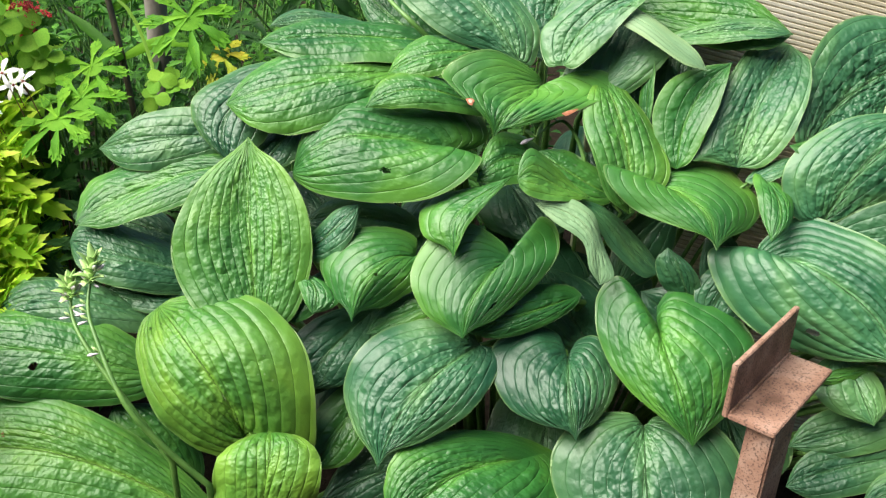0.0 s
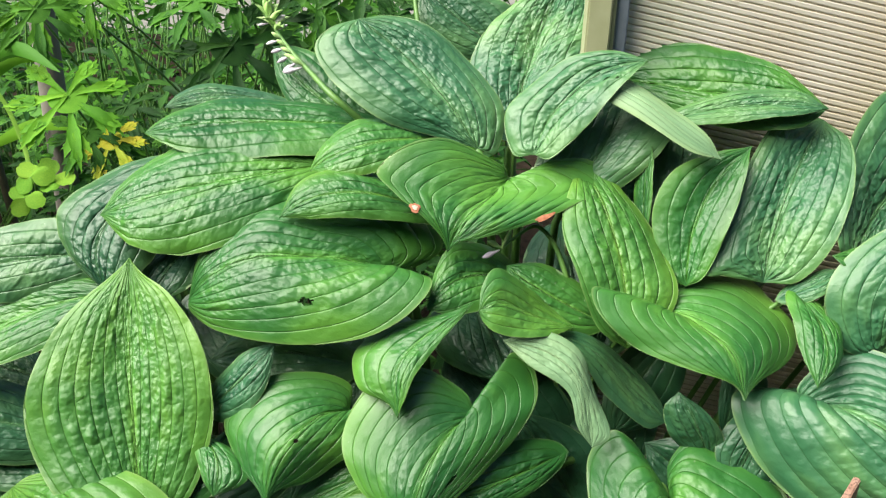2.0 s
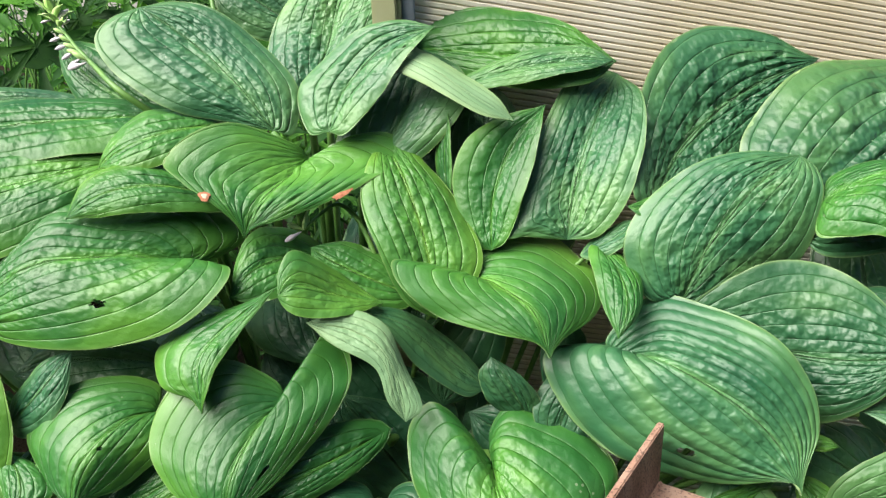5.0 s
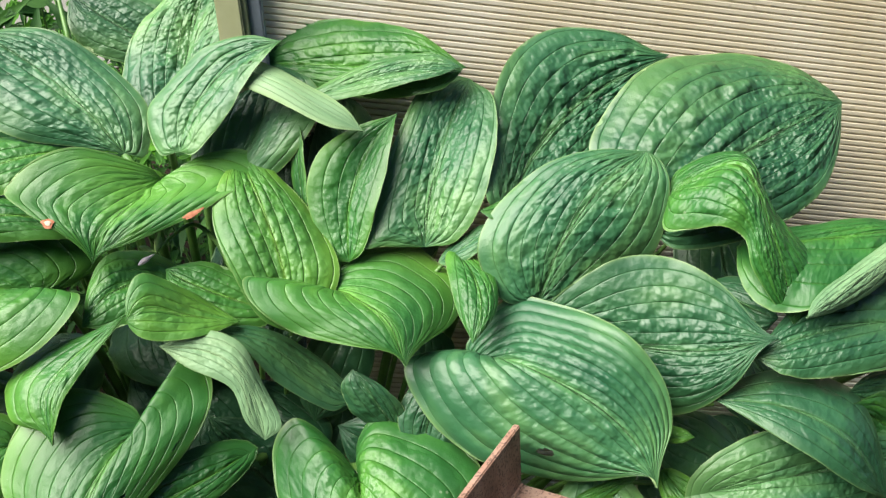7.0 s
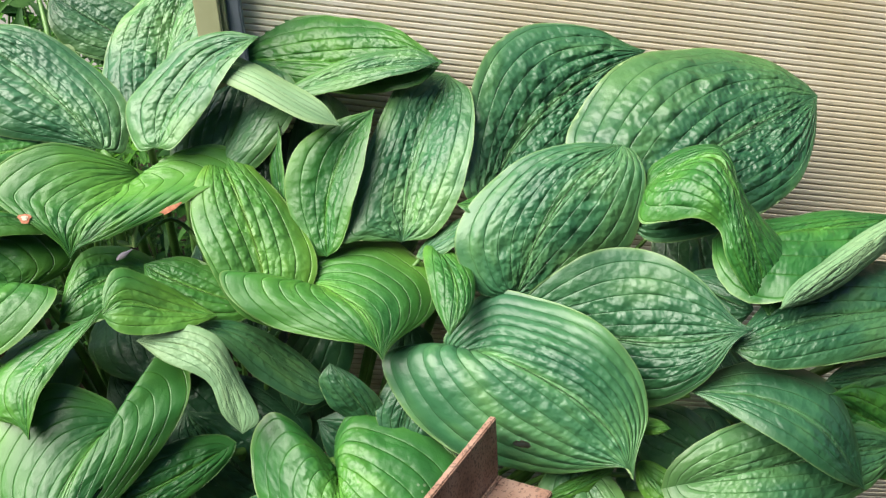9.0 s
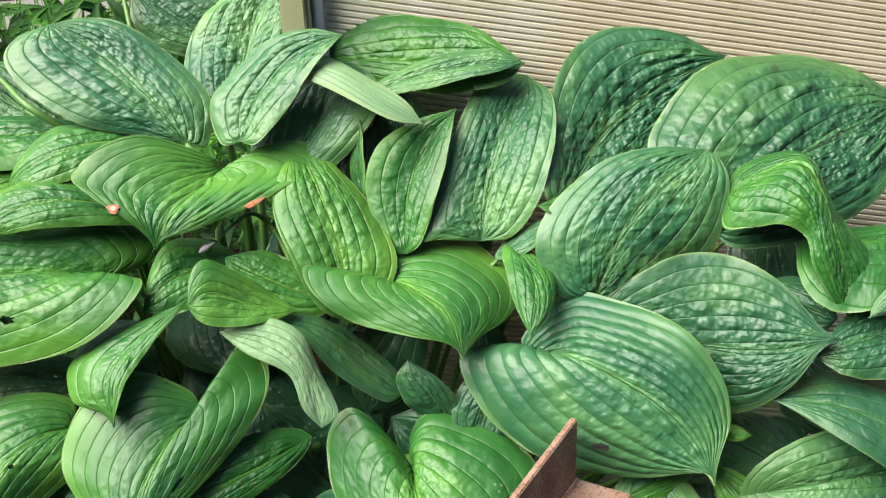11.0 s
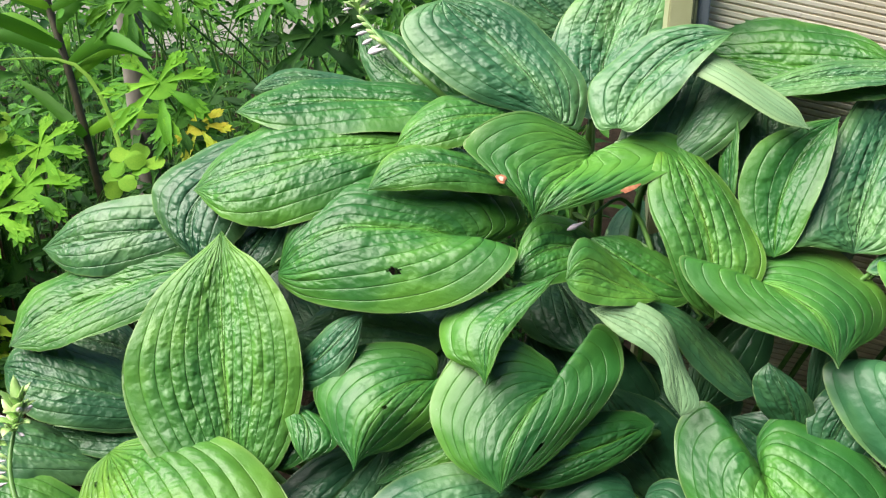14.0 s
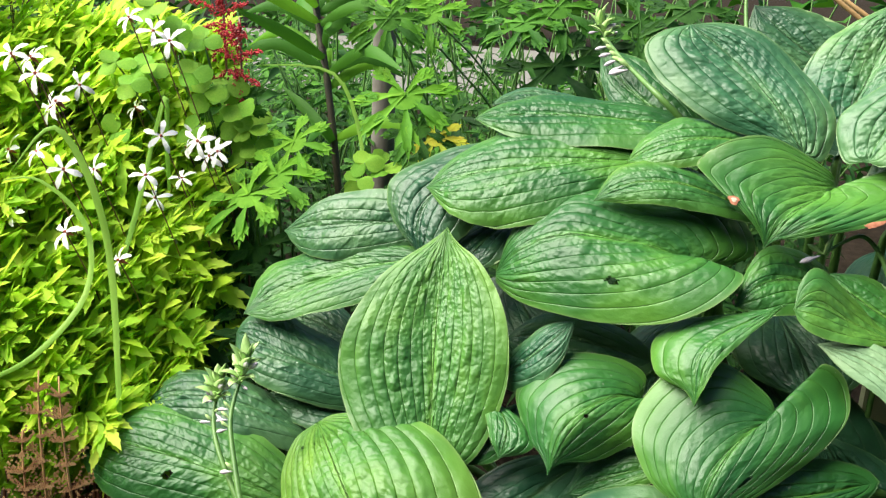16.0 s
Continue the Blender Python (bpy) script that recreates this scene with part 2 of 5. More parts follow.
# added wall, never in view: blocks low sky light so leaf gaps darken
SKY_BLOCK = stem_mat("sky_block_dark", (0.05, 0.045, 0.035), (0.11, 0.10, 0.075), 0.9, 6.0, 0.004)
tagged(part("sky_block_wall", box_bm((-5, -2.75, 0), (5, -2.6, 2.6)), SKY_BLOCK), "unseen plain dark wall added to block low sky light", "fence", kind="structure")
cp = tagged(new("corner_post"), "olive painted corner post with grey metal strip", "post")
cp.location = (0.170, 0.085, 0)
cp.rotation_euler = (0, 0, math.atan2(along.y, along.x))
part("upright", box_bm((-0.022, -0.03, 0), (0.006, 0.02, 1.8), 0.002), OLIVE, cp)
part("bead", box_bm((0.0065, -0.022, 0), (0.011, 0.01, 1.8), 0.001), OLIVE, cp)
part("metal_strip", box_bm((0.0115, -0.012, 0), (0.027, 0.012, 1.8), 0.002), ALU, cp, "grey aluminium strip")

# rusty steel stub
ZP = 0.395
q_in, q_right, q_front, q_left = (Vector(p) for p in ((0.409, -0.266, 0.395), (0.455, -0.302, 0.395), (0.340, -0.451, 0.395), (0.291, -0.420, 0.395)))
axis = (q_in - q_left).normalized()
cross_ = Vector((axis.y, -axis.x, 0))
plen, pwid = (q_in - q_left).length, (q_front - q_left).dot(cross_)
post = tagged(new("steel_post"), "rusty brown steel post with welded angle cap", "post")
post.location = (q_left.x, q_left.y, 0)
post.rotation_euler = (0, 0, math.atan2(axis.y, axis.x))
part("cap_plate", box_bm((0.0, -pwid, ZP - 0.007), (plen, 0.0, ZP), 0.0012), RUST, post)
fl = box_bm((0.0, 0.0005, ZP - 0.007), (plen, 0.0075, ZP + 0.068), 0.0012)
for v in fl.verts:
    if v.co.z > ZP + 0.03:
        v.co.z += 0.004 * (v.co.x / plen - 0.5)
part("flange", fl, RUST, post)
part("shaft", box_bm((0.012, -pwid * 0.95, -0.1), (plen * 0.45, -0.02, ZP - 0.0072), 0.003), RUST, post)
part("weld_bead", box_bm((0.002, -0.004, ZP + 0.0002), (plen - 0.002, 0.0004, ZP + 0.003), 0.0012), RUST, post)

# ---- hosta clump ----
clump = tagged(new("hosta_plant"), "large green hosta clump with puckered ribbed leaves", "plant")
clump.location = (0.1, 0.05, 0)
NORMAL_U = [0, .02, .06, .12, .2, .32, .42, .55, .68, .8, .9, .95, .98, 1]
NORMAL_W = [0, .32, .55, .75, .9, .985, 1, .96, .84, .63, .33, .15, .045, 0]
BLUNT_W = [0, .34, .58, .77, .91, .99, 1, .98, .92, .8, .6, .44, .28, 0]
EYE = np.array((0.05, -1.2, 1.25))
rng = np.random.default_rng(5)
HOME = np.array(clump.location)


def strip_noise(n_strips, u, strip, freq):
    """Smooth random heights along u, of their own for each strip between two veins."""
    table = rng.normal(size=(n_strips + 1, int(freq) + 4))
    x = u * freq + rng.random(n_strips + 1)[strip]
    i = x.astype(int)
    f = x - i
    f = f * f * f * (f * (6 * f - 15) + 10)
    return table[strip, i] * (1 - f) + table[strip, i + 1] * f


ORANGE = stem_mat("scorch_orange", (0.30, 0.085, 0.04), (0.45, 0.19, 0.10), 0.7, 300.0)
PALE = stem_mat("scorch_pale", (0.5, 0.42, 0.3), (0.62, 0.55, 0.42), 0.8, 300.0)


def scorch_mark(leaf, place, normal, along_, r1, r2):
    """A dry ring-shaped scar, or a streak, on a blade."""
    n_ = Vector(normal).normalized()
    a = Vector(along_).normalized()
    c = n_.cross(a)
    o_ = Vector(place) + n_ * 0.0012
    for f, mat, lift in ((1.0, ORANGE, 0.0), (0.5, PALE, 0.0006)):
        if f < 1 and r2 < 0.6 * r1:
            continue
        vs = [o_ + n_ * (lift + 0.0006)]
        for i in range(14):
            w_ = 2 * math.pi * i / 14
            k = f * (1 + 0.16 * math.sin(3 * w_ + 1) + 0.1 * math.sin(5 * w_))
            vs.append(o_ + n_ * lift + a * (math.cos(w_) * r1 * k) + c * (math.sin(w_) * r2 * k))
        mesh_ob("scorch_mark", vs, [(0, 1 + i, 1 + (i + 1) % 14) for i in range(14)], mat, leaf, True, "orange brown scorch mark")


def leaf_blade(P, U, V, W, size, length, width, N, base, mid, small, tone, pucker, ribs, stalk, holes, label, lean=0.42, rib=0.3, scorch=()):
    """Ribs, puckers, thickness, holes and petiole on a smooth blade P(U, V)."""
    nu, nv = U.shape
    nh = nv // 2
    A = np.abs(V)
    ribs = ribs or int(min(7, max(3, round(width / 0.030))))
    # ribs, midrib groove and puckers
    G1, G2 = np.gradient(P, axis=0), np.gradient(P, axis=1)
    M = np.cross(G1, G2)
    M /= np.linalg.norm(M, axis=-1, keepdims=True) + 1e-12
    M *= np.sign((M * N).sum(-1))[..., None]
    # veins leave the midrib one after another and bow out towards the margin
    q = (A**0.85 - lean * np.clip(U, 0, 0.85) + 0.1 * A * U + 0.4) * ribs
    strip = np.clip(q.astype(int), 0, 2 * ribs - 1) + (V > 0) * 2 * ribs
    fr = np.abs(np.sin(np.pi * q))
    gap = size / ribs * np.sqrt(np.clip(W, 0, 1))
    field = pucker * np.clip(1.2 - 1.0 * A**1.8, 0.15, 1) * np.clip(U / 0.08, 0, 1) * np.clip((1 - U) / 0.15, 0, 1)
    soft = 0.55 + 0.45 * np.sin(U * 9 + V * 5 + rng.random() * 6)
    h = 0.06 * rib * gap * (fr**0.7 - 0.6) * (0.75 + 0.5 * soft)
    bumps = strip_noise(4 * ribs, U, strip, length / 0.012)
    h += 0.052 * gap * fr**0.8 * bumps * field * (0.5 + 0.7 * soft)
    h -= size * 0.018 * np.exp(-((A / 0.04) ** 2)) * (1 - 0.8 * U) * np.clip(U / 0.1, 0, 1)
    P += M * h[..., None]
    thick = 0.0022 * (1 - A**6)
    Q = (P - M * thick[..., None])
    idx = np.arange(nu * nv).reshape(nu, nv)
    quad = np.stack([idx[:-1, :-1], idx[1:, :-1], idx[1:, 1:], idx[:-1, 1:]], -1).reshape(-1, 4)
    mids = (U[:-1, :-1] + U[1:, 1:]) / 2, (V[:-1, :-1] + V[1:, 1:]) / 2
    keep = np.ones(len(quad), bool)
    for hu, hv, hr in holes:
        dd = ((mids[0] - hu) * length) ** 2 + ((mids[1] - hv) * width / 2) ** 2
        keep &= (dd > hr**2).ravel()
    quad = quad[keep]
    cu, cv = np.r_[0:nu - 1:3, nu - 1], np.r_[0:nv - 1:3, nv - 1]
    ci = idx[np.ix_(cu, cv)]
    coarse = np.stack([ci[:-1, :-1], ci[1:, :-1], ci[1:, 1:], ci[:-1, 1:]], -1).reshape(-1, 4)
    if holes:
        coarse = quad
    flip = (np.cross(G1, G2)[nu // 2, nh // 2] * N[nu // 2, nh // 2]).sum() < 0
    top, low = (quad[:, ::-1], coarse + nu * nv) if flip else (quad, coarse[:, ::-1] + nu * nv)
    co = np.concatenate([P.reshape(-1, 3), Q.reshape(-1, 3)]) - HOME
    me = bpy.data.meshes.new("leaf")
    faces = np.concatenate([top, low])
    me.vertices.add(len(co))
    me.vertices.foreach_set("co", co.ravel())
    me.loops.add(faces.size)
    me.loops.foreach_set("vertex_index", faces.ravel())
    me.polygons.add(len(faces))
    me.polygons.foreach_set("loop_start", np.arange(0, faces.size, 4))
    me.polygons.foreach_set("material_index", np.r_[np.zeros(len(top), int), np.ones(len(low), int)])
    me.polygons.foreach_set("use_smooth", np.ones(len(faces), bool))
    uvs = np.stack([U, V * 0.5 + 0.5], -1).reshape(-1, 2)
    uvs = np.concatenate([uvs, uvs])
    layer = me.uv_layers.new(name="UVMap")
    layer.data.foreach_set("uv", uvs[faces.ravel()].ravel())
    grid = np.stack([U * length / 0.011, q + (V > 0) * 40], -1).reshape(-1, 2)
    me.uv_layers.new(name="Veins").data.foreach_set("uv", np.concatenate([grid, grid])[faces.ravel()].ravel())
    me.attributes.new("pucker", "FLOAT", "POINT").data.foreach_set("value", np.tile(field.ravel(), 2))
    me.materials.append(TONES[tone])
    me.materials.append(UNDER)
    me.update(calc_edges=True)
    me.validate()
    ob = tagged(new("leaf", me), label)
    ob.parent = clump
    for su, sv, r1, r2 in scorch:
        i, j = int(np.abs(U[:, 0] - su).argmin()), int(np.abs(V[0] - sv).argmin())
        scorch_mark(ob, P[i, j] - HOME, M[i, j], P[i - 3, j] - P[i + 3, j], r1, r2)
    # petiole from the crown to the blade
    if not stalk:
        return ob
    root = np.array((0.1 + (base[0] - 0.1) * 0.45, 0.06 + (base[1] - 0.06) * 0.35, 0.0))
    inner = base - (mid - base) / np.linalg.norm(mid - base) * 0.03 - np.array((0, 0, 0.015))
    path = bez(root - HOME, (root * 0.45 + inner * 0.55) + np.array((0, 0.03, 0.12)) - HOME, inner - HOME, 9) + [Vector(base - HOME - M[1, nh] * 0.004)]
    r0 = 0.007 if not small else 0.004
    vs, fs = tube(path, [r0 * (1.15 - 0.06 * i) for i in range(10)], 7)
    mesh_ob("petiole", vs, fs, STALK, ob)
    return ob


def hosta_leaf(base, mid, tip, left, right, tone=0, lobe=0.15, bulge=0.085, blunt=0.0, droop=0.04, pucker=1.0, ribs=0, rise=(0.0, 0.0), stalk=True, holes=(), label=""):
    base, mid, tip, left, right = (np.array(p, float) for p in (base, mid, tip, left, right))
    length = np.linalg.norm(mid - base) + np.linalg.norm(tip - mid)
    width = np.linalg.norm(left - mid) + np.linalg.norm(right - mid)
    small = max(length, width) < 0.13
    nu, nh = (30, 18) if small or tone == 6 else (104, 56)
    s = np.linspace(0, 1, nu)
    u = s * 0.6 + 0.4 * (0.5 - 0.5 * np.cos(np.pi * s))
    v = np.linspace(-1, 1, 2 * nh + 1)
    U, V = np.meshgrid(u, v, indexing="ij")
    A = np.abs(V)
    um = 0.45
    l0, l1, l2 = (U - um) * (U - 1) / um, U * (U - 1) / (um * (um - 1)), U * (U - um) / (1 - um)
    C = l0[..., None] * base + l1[..., None] * mid + l2[..., None] * tip
    T = np.gradient(C, axis=0)
    T /= np.linalg.norm(T, axis=-1, keepdims=True) + 1e-9
    wt_ = np.interp(u, NORMAL_U, NORMAL_W) * (1 - blunt) + np.interp(u, NORMAL_U, BLUNT_W) * blunt
    k = np.convolve(np.pad(wt_, 1, mode="edge"), [0.2, 0.6, 0.2], "valid")
    k[0] = k[-1] = 0
    W = k[:, None] * np.ones_like(V)
    S = np.where(V[..., None] < 0, left - mid, right - mid)
    N = np.cross(S, T)
    N /= np.linalg.norm(N, axis=-1, keepdims=True) + 1e-9
    N *= np.sign((N * (EYE - mid)).sum(-1))[..., None] + 1e-9
    size = np.linalg.norm(S, axis=-1)
    P = C + (A * W)[..., None] * S
    P -= ((mid - base) / np.linalg.norm(mid - base)) * (length * lobe * A**0.9 * np.clip(1 - U / 0.4, 0, 1) ** 1.6)[..., None]
    ups = np.where(V < 0, rise[0], rise[1]) * A**0.6 * np.clip(1 - U / 0.42, 0, 1) ** 1.5 * np.clip(U / 0.09, 0, 1) ** 0.6 * 1.25
    P += ups[..., None] * np.array((0.0, 0.25, 0.97))
    ph = rng.random(4) * 6.28
    lift = bulge * np.sin(np.pi * np.clip(A, 0, 1)) - droop * A**3
    lift = lift + 0.055 * A**2.5 * np.sin(2 * np.pi * 2.1 * U + ph[0] + (V > 0) * 2) + 0.012 * A**3 * np.sin(2 * np.pi * 5.3 * U + ph[2] + (V > 0) * 3) + 0.02 * np.sin(5 * U + ph[1]) * A
    P += N * (lift * size * W)[..., None]
    return leaf_blade(P, U, V, W, size, length, width, N, base, mid, small, tone, pucker, ribs, stalk, holes, label)


def through_points(pts, at):
    """A smooth curve through pts, taken at shares of its length."""
    pts = np.array(pts, float)
    ext = np.vstack([2 * pts[0] - pts[1], pts, 2 * pts[-1] - pts[-2]])
    fine = []
    for i in range(len(pts) - 1):
        p0, p1, p2, p3 = ext[i:i + 4]
        f = np.linspace(0, 1, 24, endpoint=i == len(pts) - 2)[:, None]
        fine.append(0.5 * (2 * p1 + (p2 - p0) * f + (2 * p0 - 5 * p1 + 4 * p2 - p3) * f**2 + (3 * p1 - p0 - 3 * p2 + p3) * f**3))
    fine = np.vstack(fine)
    run = np.r_[0, np.cumsum(np.linalg.norm(np.diff(fine, axis=0), axis=1))]
    return np.stack([np.interp(at * run[-1], run, fine[:, k]) for k in range(3)], -1)


def lofted_leaf(spine, left, right, tone=0, pucker=1.0, cusp=0.4, bulge=(0.07, 0.07), ribs=0, stalk=True, holes=(), wave=0.03, rib=0.3, scorch=(), label=""):
    """A blade spread between its midrib and its two margins, which all run from base to tip."""
    nu, nh = 116, 54
    s_ = np.linspace(0, 1, nu)
    u = s_ * 0.7 + 0.3 * (0.5 - 0.5 * np.cos(np.pi * s_))
    v = np.linspace(-1, 1, 2 * nh + 1)
    U, V = np.meshgrid(u, v, indexing="ij")
    A = np.abs(V)
    C = through_points(spine, u)
    EL = through_points([spine[0], *left, spine[-1]], u)
    ER = through_points([spine[0], *right, spine[-1]], u)
    draw = (1 - cusp * np.clip((u - 0.86) / 0.14, 0, 1) ** 1.5)[:, None]
    EL, ER = C + (EL - C) * draw, C + (ER - C) * draw
    S = np.where(V[..., None] < 0, (EL - C)[:, None, :], (ER - C)[:, None, :])
    size = np.linalg.norm(S, axis=-1)
    flat = np.cross(np.gradient(C[:, None] + A[..., None] * S, axis=0), np.gradient(C[:, None] + A[..., None] * S, axis=1))
    flat *= np.where(np.einsum("ijk,ijk->ij", flat, np.broadcast_to(EYE, flat.shape) - C[:, None]).mean() > 0, 1, -1)
    N = flat / (np.linalg.norm(flat, axis=-1, keepdims=True) + 1e-9)
    for _ in range(12):
        N[1:-1, 1:-1] = (N[:-2, 1:-1] + N[2:, 1:-1] + N[1:-1, :-2] + N[1:-1, 2:] + N[1:-1, 1:-1]) / 5
    up = np.where(V < 0, bulge[0], bulge[1])
    ph = rng.random(3) * 6.28
    lift = up * np.sin(np.pi * A) * size
    lift += wave * size * (A**2.5) * np.sin(2 * np.pi * 2.3 * U + ph[0] + (V > 0) * 2) * np.sin(np.pi * U)
    lift += 0.3 * wave * size * (A**3) * np.sin(2 * np.pi * 6.1 * U + ph[1] + (V > 0) * 3) * np.sin(np.pi * U)
    P = C[:, None] + A[..., None] * S + N * lift[..., None]
    hold = np.clip(1 - A / 0.55, 0, 1)[:, 1:-1, None] * 0.9
    for _ in range(70):
        P[:, 1:-1] += hold * (0.5 * (P[:, :-2] + P[:, 2:]) - P[:, 1:-1])
    length = np.linalg.norm(np.diff(C, axis=0), axis=1).sum()
    width = size[:, 0].max() + size[:, -1].max()
    W = size / size.max()
    base, mid = C[0], C[nu // 2]
    return leaf_blade(P, U, V, W, np.full_like(size, size.max()), length, width, N, base, mid, False, tone, pucker, ribs, stalk, holes, label, 0.3, rib, scorch)


lofted_leaf([(-0.316, -0.230, 0.337), (-0.331, -0.180, 0.418), (-0.349, -0.120, 0.497), (-0.359, -0.068, 0.581)],
            [(-0.381, -0.240, 0.361), (-0.430, -0.210, 0.408), (-0.445, -0.180, 0.463), (-0.423, -0.130, 0.524), (-0.384, -0.085, 0.559)],
            [(-0.268, -0.210, 0.366), (-0.248, -0.170, 0.438), (-0.261, -0.140, 0.503), (-0.300, -0.105, 0.549), (-0.340, -0.080, 0.568)], tone=3, pucker=1.2, cusp=.3)
lofted_leaf([(-0.317, -0.310, 0.228), (-0.348, -0.325, 0.312), (-0.401, -0.290, 0.357), (-0.465, -0.200, 0.361)],
            [(-0.327, -0.320, 0.198), (-0.388, -0.325, 0.214), (-0.444, -0.310, 0.264), (-0.477, -0.270, 0.311), (-0.485, -0.220, 0.341)],
            [(-0.282, -0.310, 0.205), (-0.229, -0.310, 0.200), (-0.221, -0.300, 0.260), (-0.239, -0.270, 0.349), (-0.297, -0.220, 0.385), (-0.377, -0.190, 0.387), (-0.443, -0.190, 0.372)], tone=1, pucker=1.2, cusp=0, rib=1.1, holes=((.83, -.5, .004), (.83, -.2, .003)))
hosta_leaf((-0.291, -0.386, 0.110), (-0.275, -0.377, 0.210), (-0.279, -0.324, 0.248), (-0.351, -0.370, 0.197), (-0.202, -0.370, 0.211), tone=1, blunt=1)
hosta_leaf((-0.380, -0.356, 0.130), (-0.575, -0.349, 0.208), (-0.784, -0.331, 0.147), (-0.602, -0.291, 0.256), (-0.596, -0.416, 0.109), tone=1, lobe=.1)
hosta_leaf((-0.479, -0.254, 0.284), (-0.608, -0.267, 0.315), (-0.776, -0.248, 0.297), (-0.625, -0.205, 0.348), (-0.640, -0.303, 0.254), tone=0, holes=((.45, .3, .006),))
hosta_leaf((-0.497, -0.167, 0.324), (-0.600, -0.194, 0.361), (-0.704, -0.204, 0.334), (-0.632, -0.155, 0.375), (-0.567, -0.223, 0.333), tone=4)
hosta_leaf((-0.435, -0.105, 0.366), (-0.533, -0.130, 0.403), (-0.625, -0.113, 0.412), (-0.569, -0.076, 0.435), (-0.543, -0.170, 0.373), tone=4)
hosta_leaf((-0.404, -0.140, 0.335), (-0.494, -0.143, 0.348), (-0.561, -0.152, 0.354), (-0.493, -0.130, 0.365), (-0.481, -0.170, 0.329), tone=4)
hosta_leaf((-0.402, -0.069, 0.533), (-0.505, -0.076, 0.499), (-0.613, -0.115, 0.441), (-0.574, -0.035, 0.511), (-0.499, -0.120, 0.467))
hosta_leaf((-0.407, -0.029, 0.569), (-0.494, -0.043, 0.561), (-0.604, -0.022, 0.530), (-0.494, -0.017, 0.601), (-0.502, -0.066, 0.516), tone=4)
hosta_leaf((-0.329, 0.030, 0.654), (-0.393, -0.031, 0.610), (-0.386, -0.076, 0.540), (-0.453, -0.012, 0.622), (-0.331, -0.048, 0.585), tone=4)
hosta_leaf((-0.160, 0.005, 0.672), (-0.279, -0.033, 0.660), (-0.400, -0.036, 0.618), (-0.296, 0.031, 0.697), (-0.273, -0.083, 0.598), tone=0)
hosta_leaf((-0.116, 0.053, 0.711), (-0.248, 0.044, 0.712), (-0.362, 0.026, 0.698), (-0.262, 0.080, 0.732), (-0.233, -0.005, 0.684), tone=0)
lofted_leaf([(-0.071, -0.070, 0.574), (-0.137, -0.085, 0.597), (-0.211, -0.100, 0.603), (-0.262, -0.095, 0.576), (-0.291, -0.085, 0.539)],
            [(-0.033, -0.050, 0.577), (-0.007, -0.030, 0.595), (-0.036, -0.010, 0.631), (-0.100, -0.010, 0.636), (-0.182, 0.000, 0.654), (-0.237, -0.020, 0.631), (-0.278, -0.060, 0.592)],
            [(-0.020, -0.100, 0.585), (-0.029, -0.130, 0.567), (-0.076, -0.150, 0.540), (-0.145, -0.150, 0.524), (-0.208, -0.140, 0.522), (-0.255, -0.120, 0.522), (-0.286, -0.095, 0.529)], tone=0, pucker=.9, cusp=0, holes=((.5, .55, .0055),))
hosta_leaf((-0.026, -0.039, 0.640), (-0.109, -0.056, 0.665), (-0.189, -0.067, 0.635), (-0.126, -0.027, 0.683), (-0.090, -0.075, 0.642), tone=3)
hosta_leaf((-0.017, 0.036, 0.702), (-0.090, -0.006, 0.707), (-0.163, -0.012, 0.672), (-0.106, 0.029, 0.725), (-0.084, -0.034, 0.682), tone=3)
lofted_leaf([(0.067, 0.000, 0.669), (0.039, -0.050, 0.658), (0.012, -0.080, 0.642), (-0.002, -0.092, 0.613)],
            [(0.052, -0.010, 0.690), (-0.006, -0.020, 0.718), (-0.049, -0.035, 0.716), (-0.082, -0.055, 0.690), (-0.059, -0.075, 0.669), (-0.034, -0.085, 0.654), (-0.013, -0.090, 0.633)],
            [(0.078, -0.010, 0.674), (0.110, 0.000, 0.691), (0.156, 0.010, 0.692), (0.193, 0.000, 0.675), (0.153, -0.040, 0.660), (0.095, -0.070, 0.644), (0.039, -0.085, 0.629), (0.012, -0.090, 0.625)], tone=0, pucker=.7, cusp=.5, bulge=(.02, .03), scorch=((.80, -.95, .006, .006), (.69, .96, .012, .003)))
lofted_leaf([(0.239, -0.100, 0.559), (0.263, -0.140, 0.560), (0.292, -0.180, 0.550), (0.306, -0.205, 0.510)],
            [(0.223, -0.100, 0.563), (0.185, -0.120, 0.588), (0.152, -0.130, 0.594), (0.160, -0.150, 0.572), (0.197, -0.170, 0.547), (0.252, -0.190, 0.534), (0.292, -0.200, 0.526)],
            [(0.234, -0.090, 0.568), (0.270, -0.060, 0.585), (0.327, -0.060, 0.585), (0.367, -0.090, 0.566), (0.380, -0.120, 0.542), (0.362, -0.150, 0.524), (0.329, -0.180, 0.520)], tone=3, pucker=.6, cusp=.6, bulge=(.03, .03), stalk=False)
lofted_leaf([(0.197, -0.130, 0.523), (0.190, -0.100, 0.591), (0.173, -0.050, 0.652), (0.150, 0.020, 0.682)],
            [(0.162, -0.130, 0.549), (0.137, -0.110, 0.602), (0.123, -0.070, 0.639), (0.131, -0.035, 0.668)],
            [(0.233, -0.120, 0.548), (0.251, -0.100, 0.583), (0.231, -0.055, 0.625), (0.192, -0.012, 0.668), (0.169, 0.015, 0.687)], tone=1, pucker=1.0, cusp=0, stalk=False)
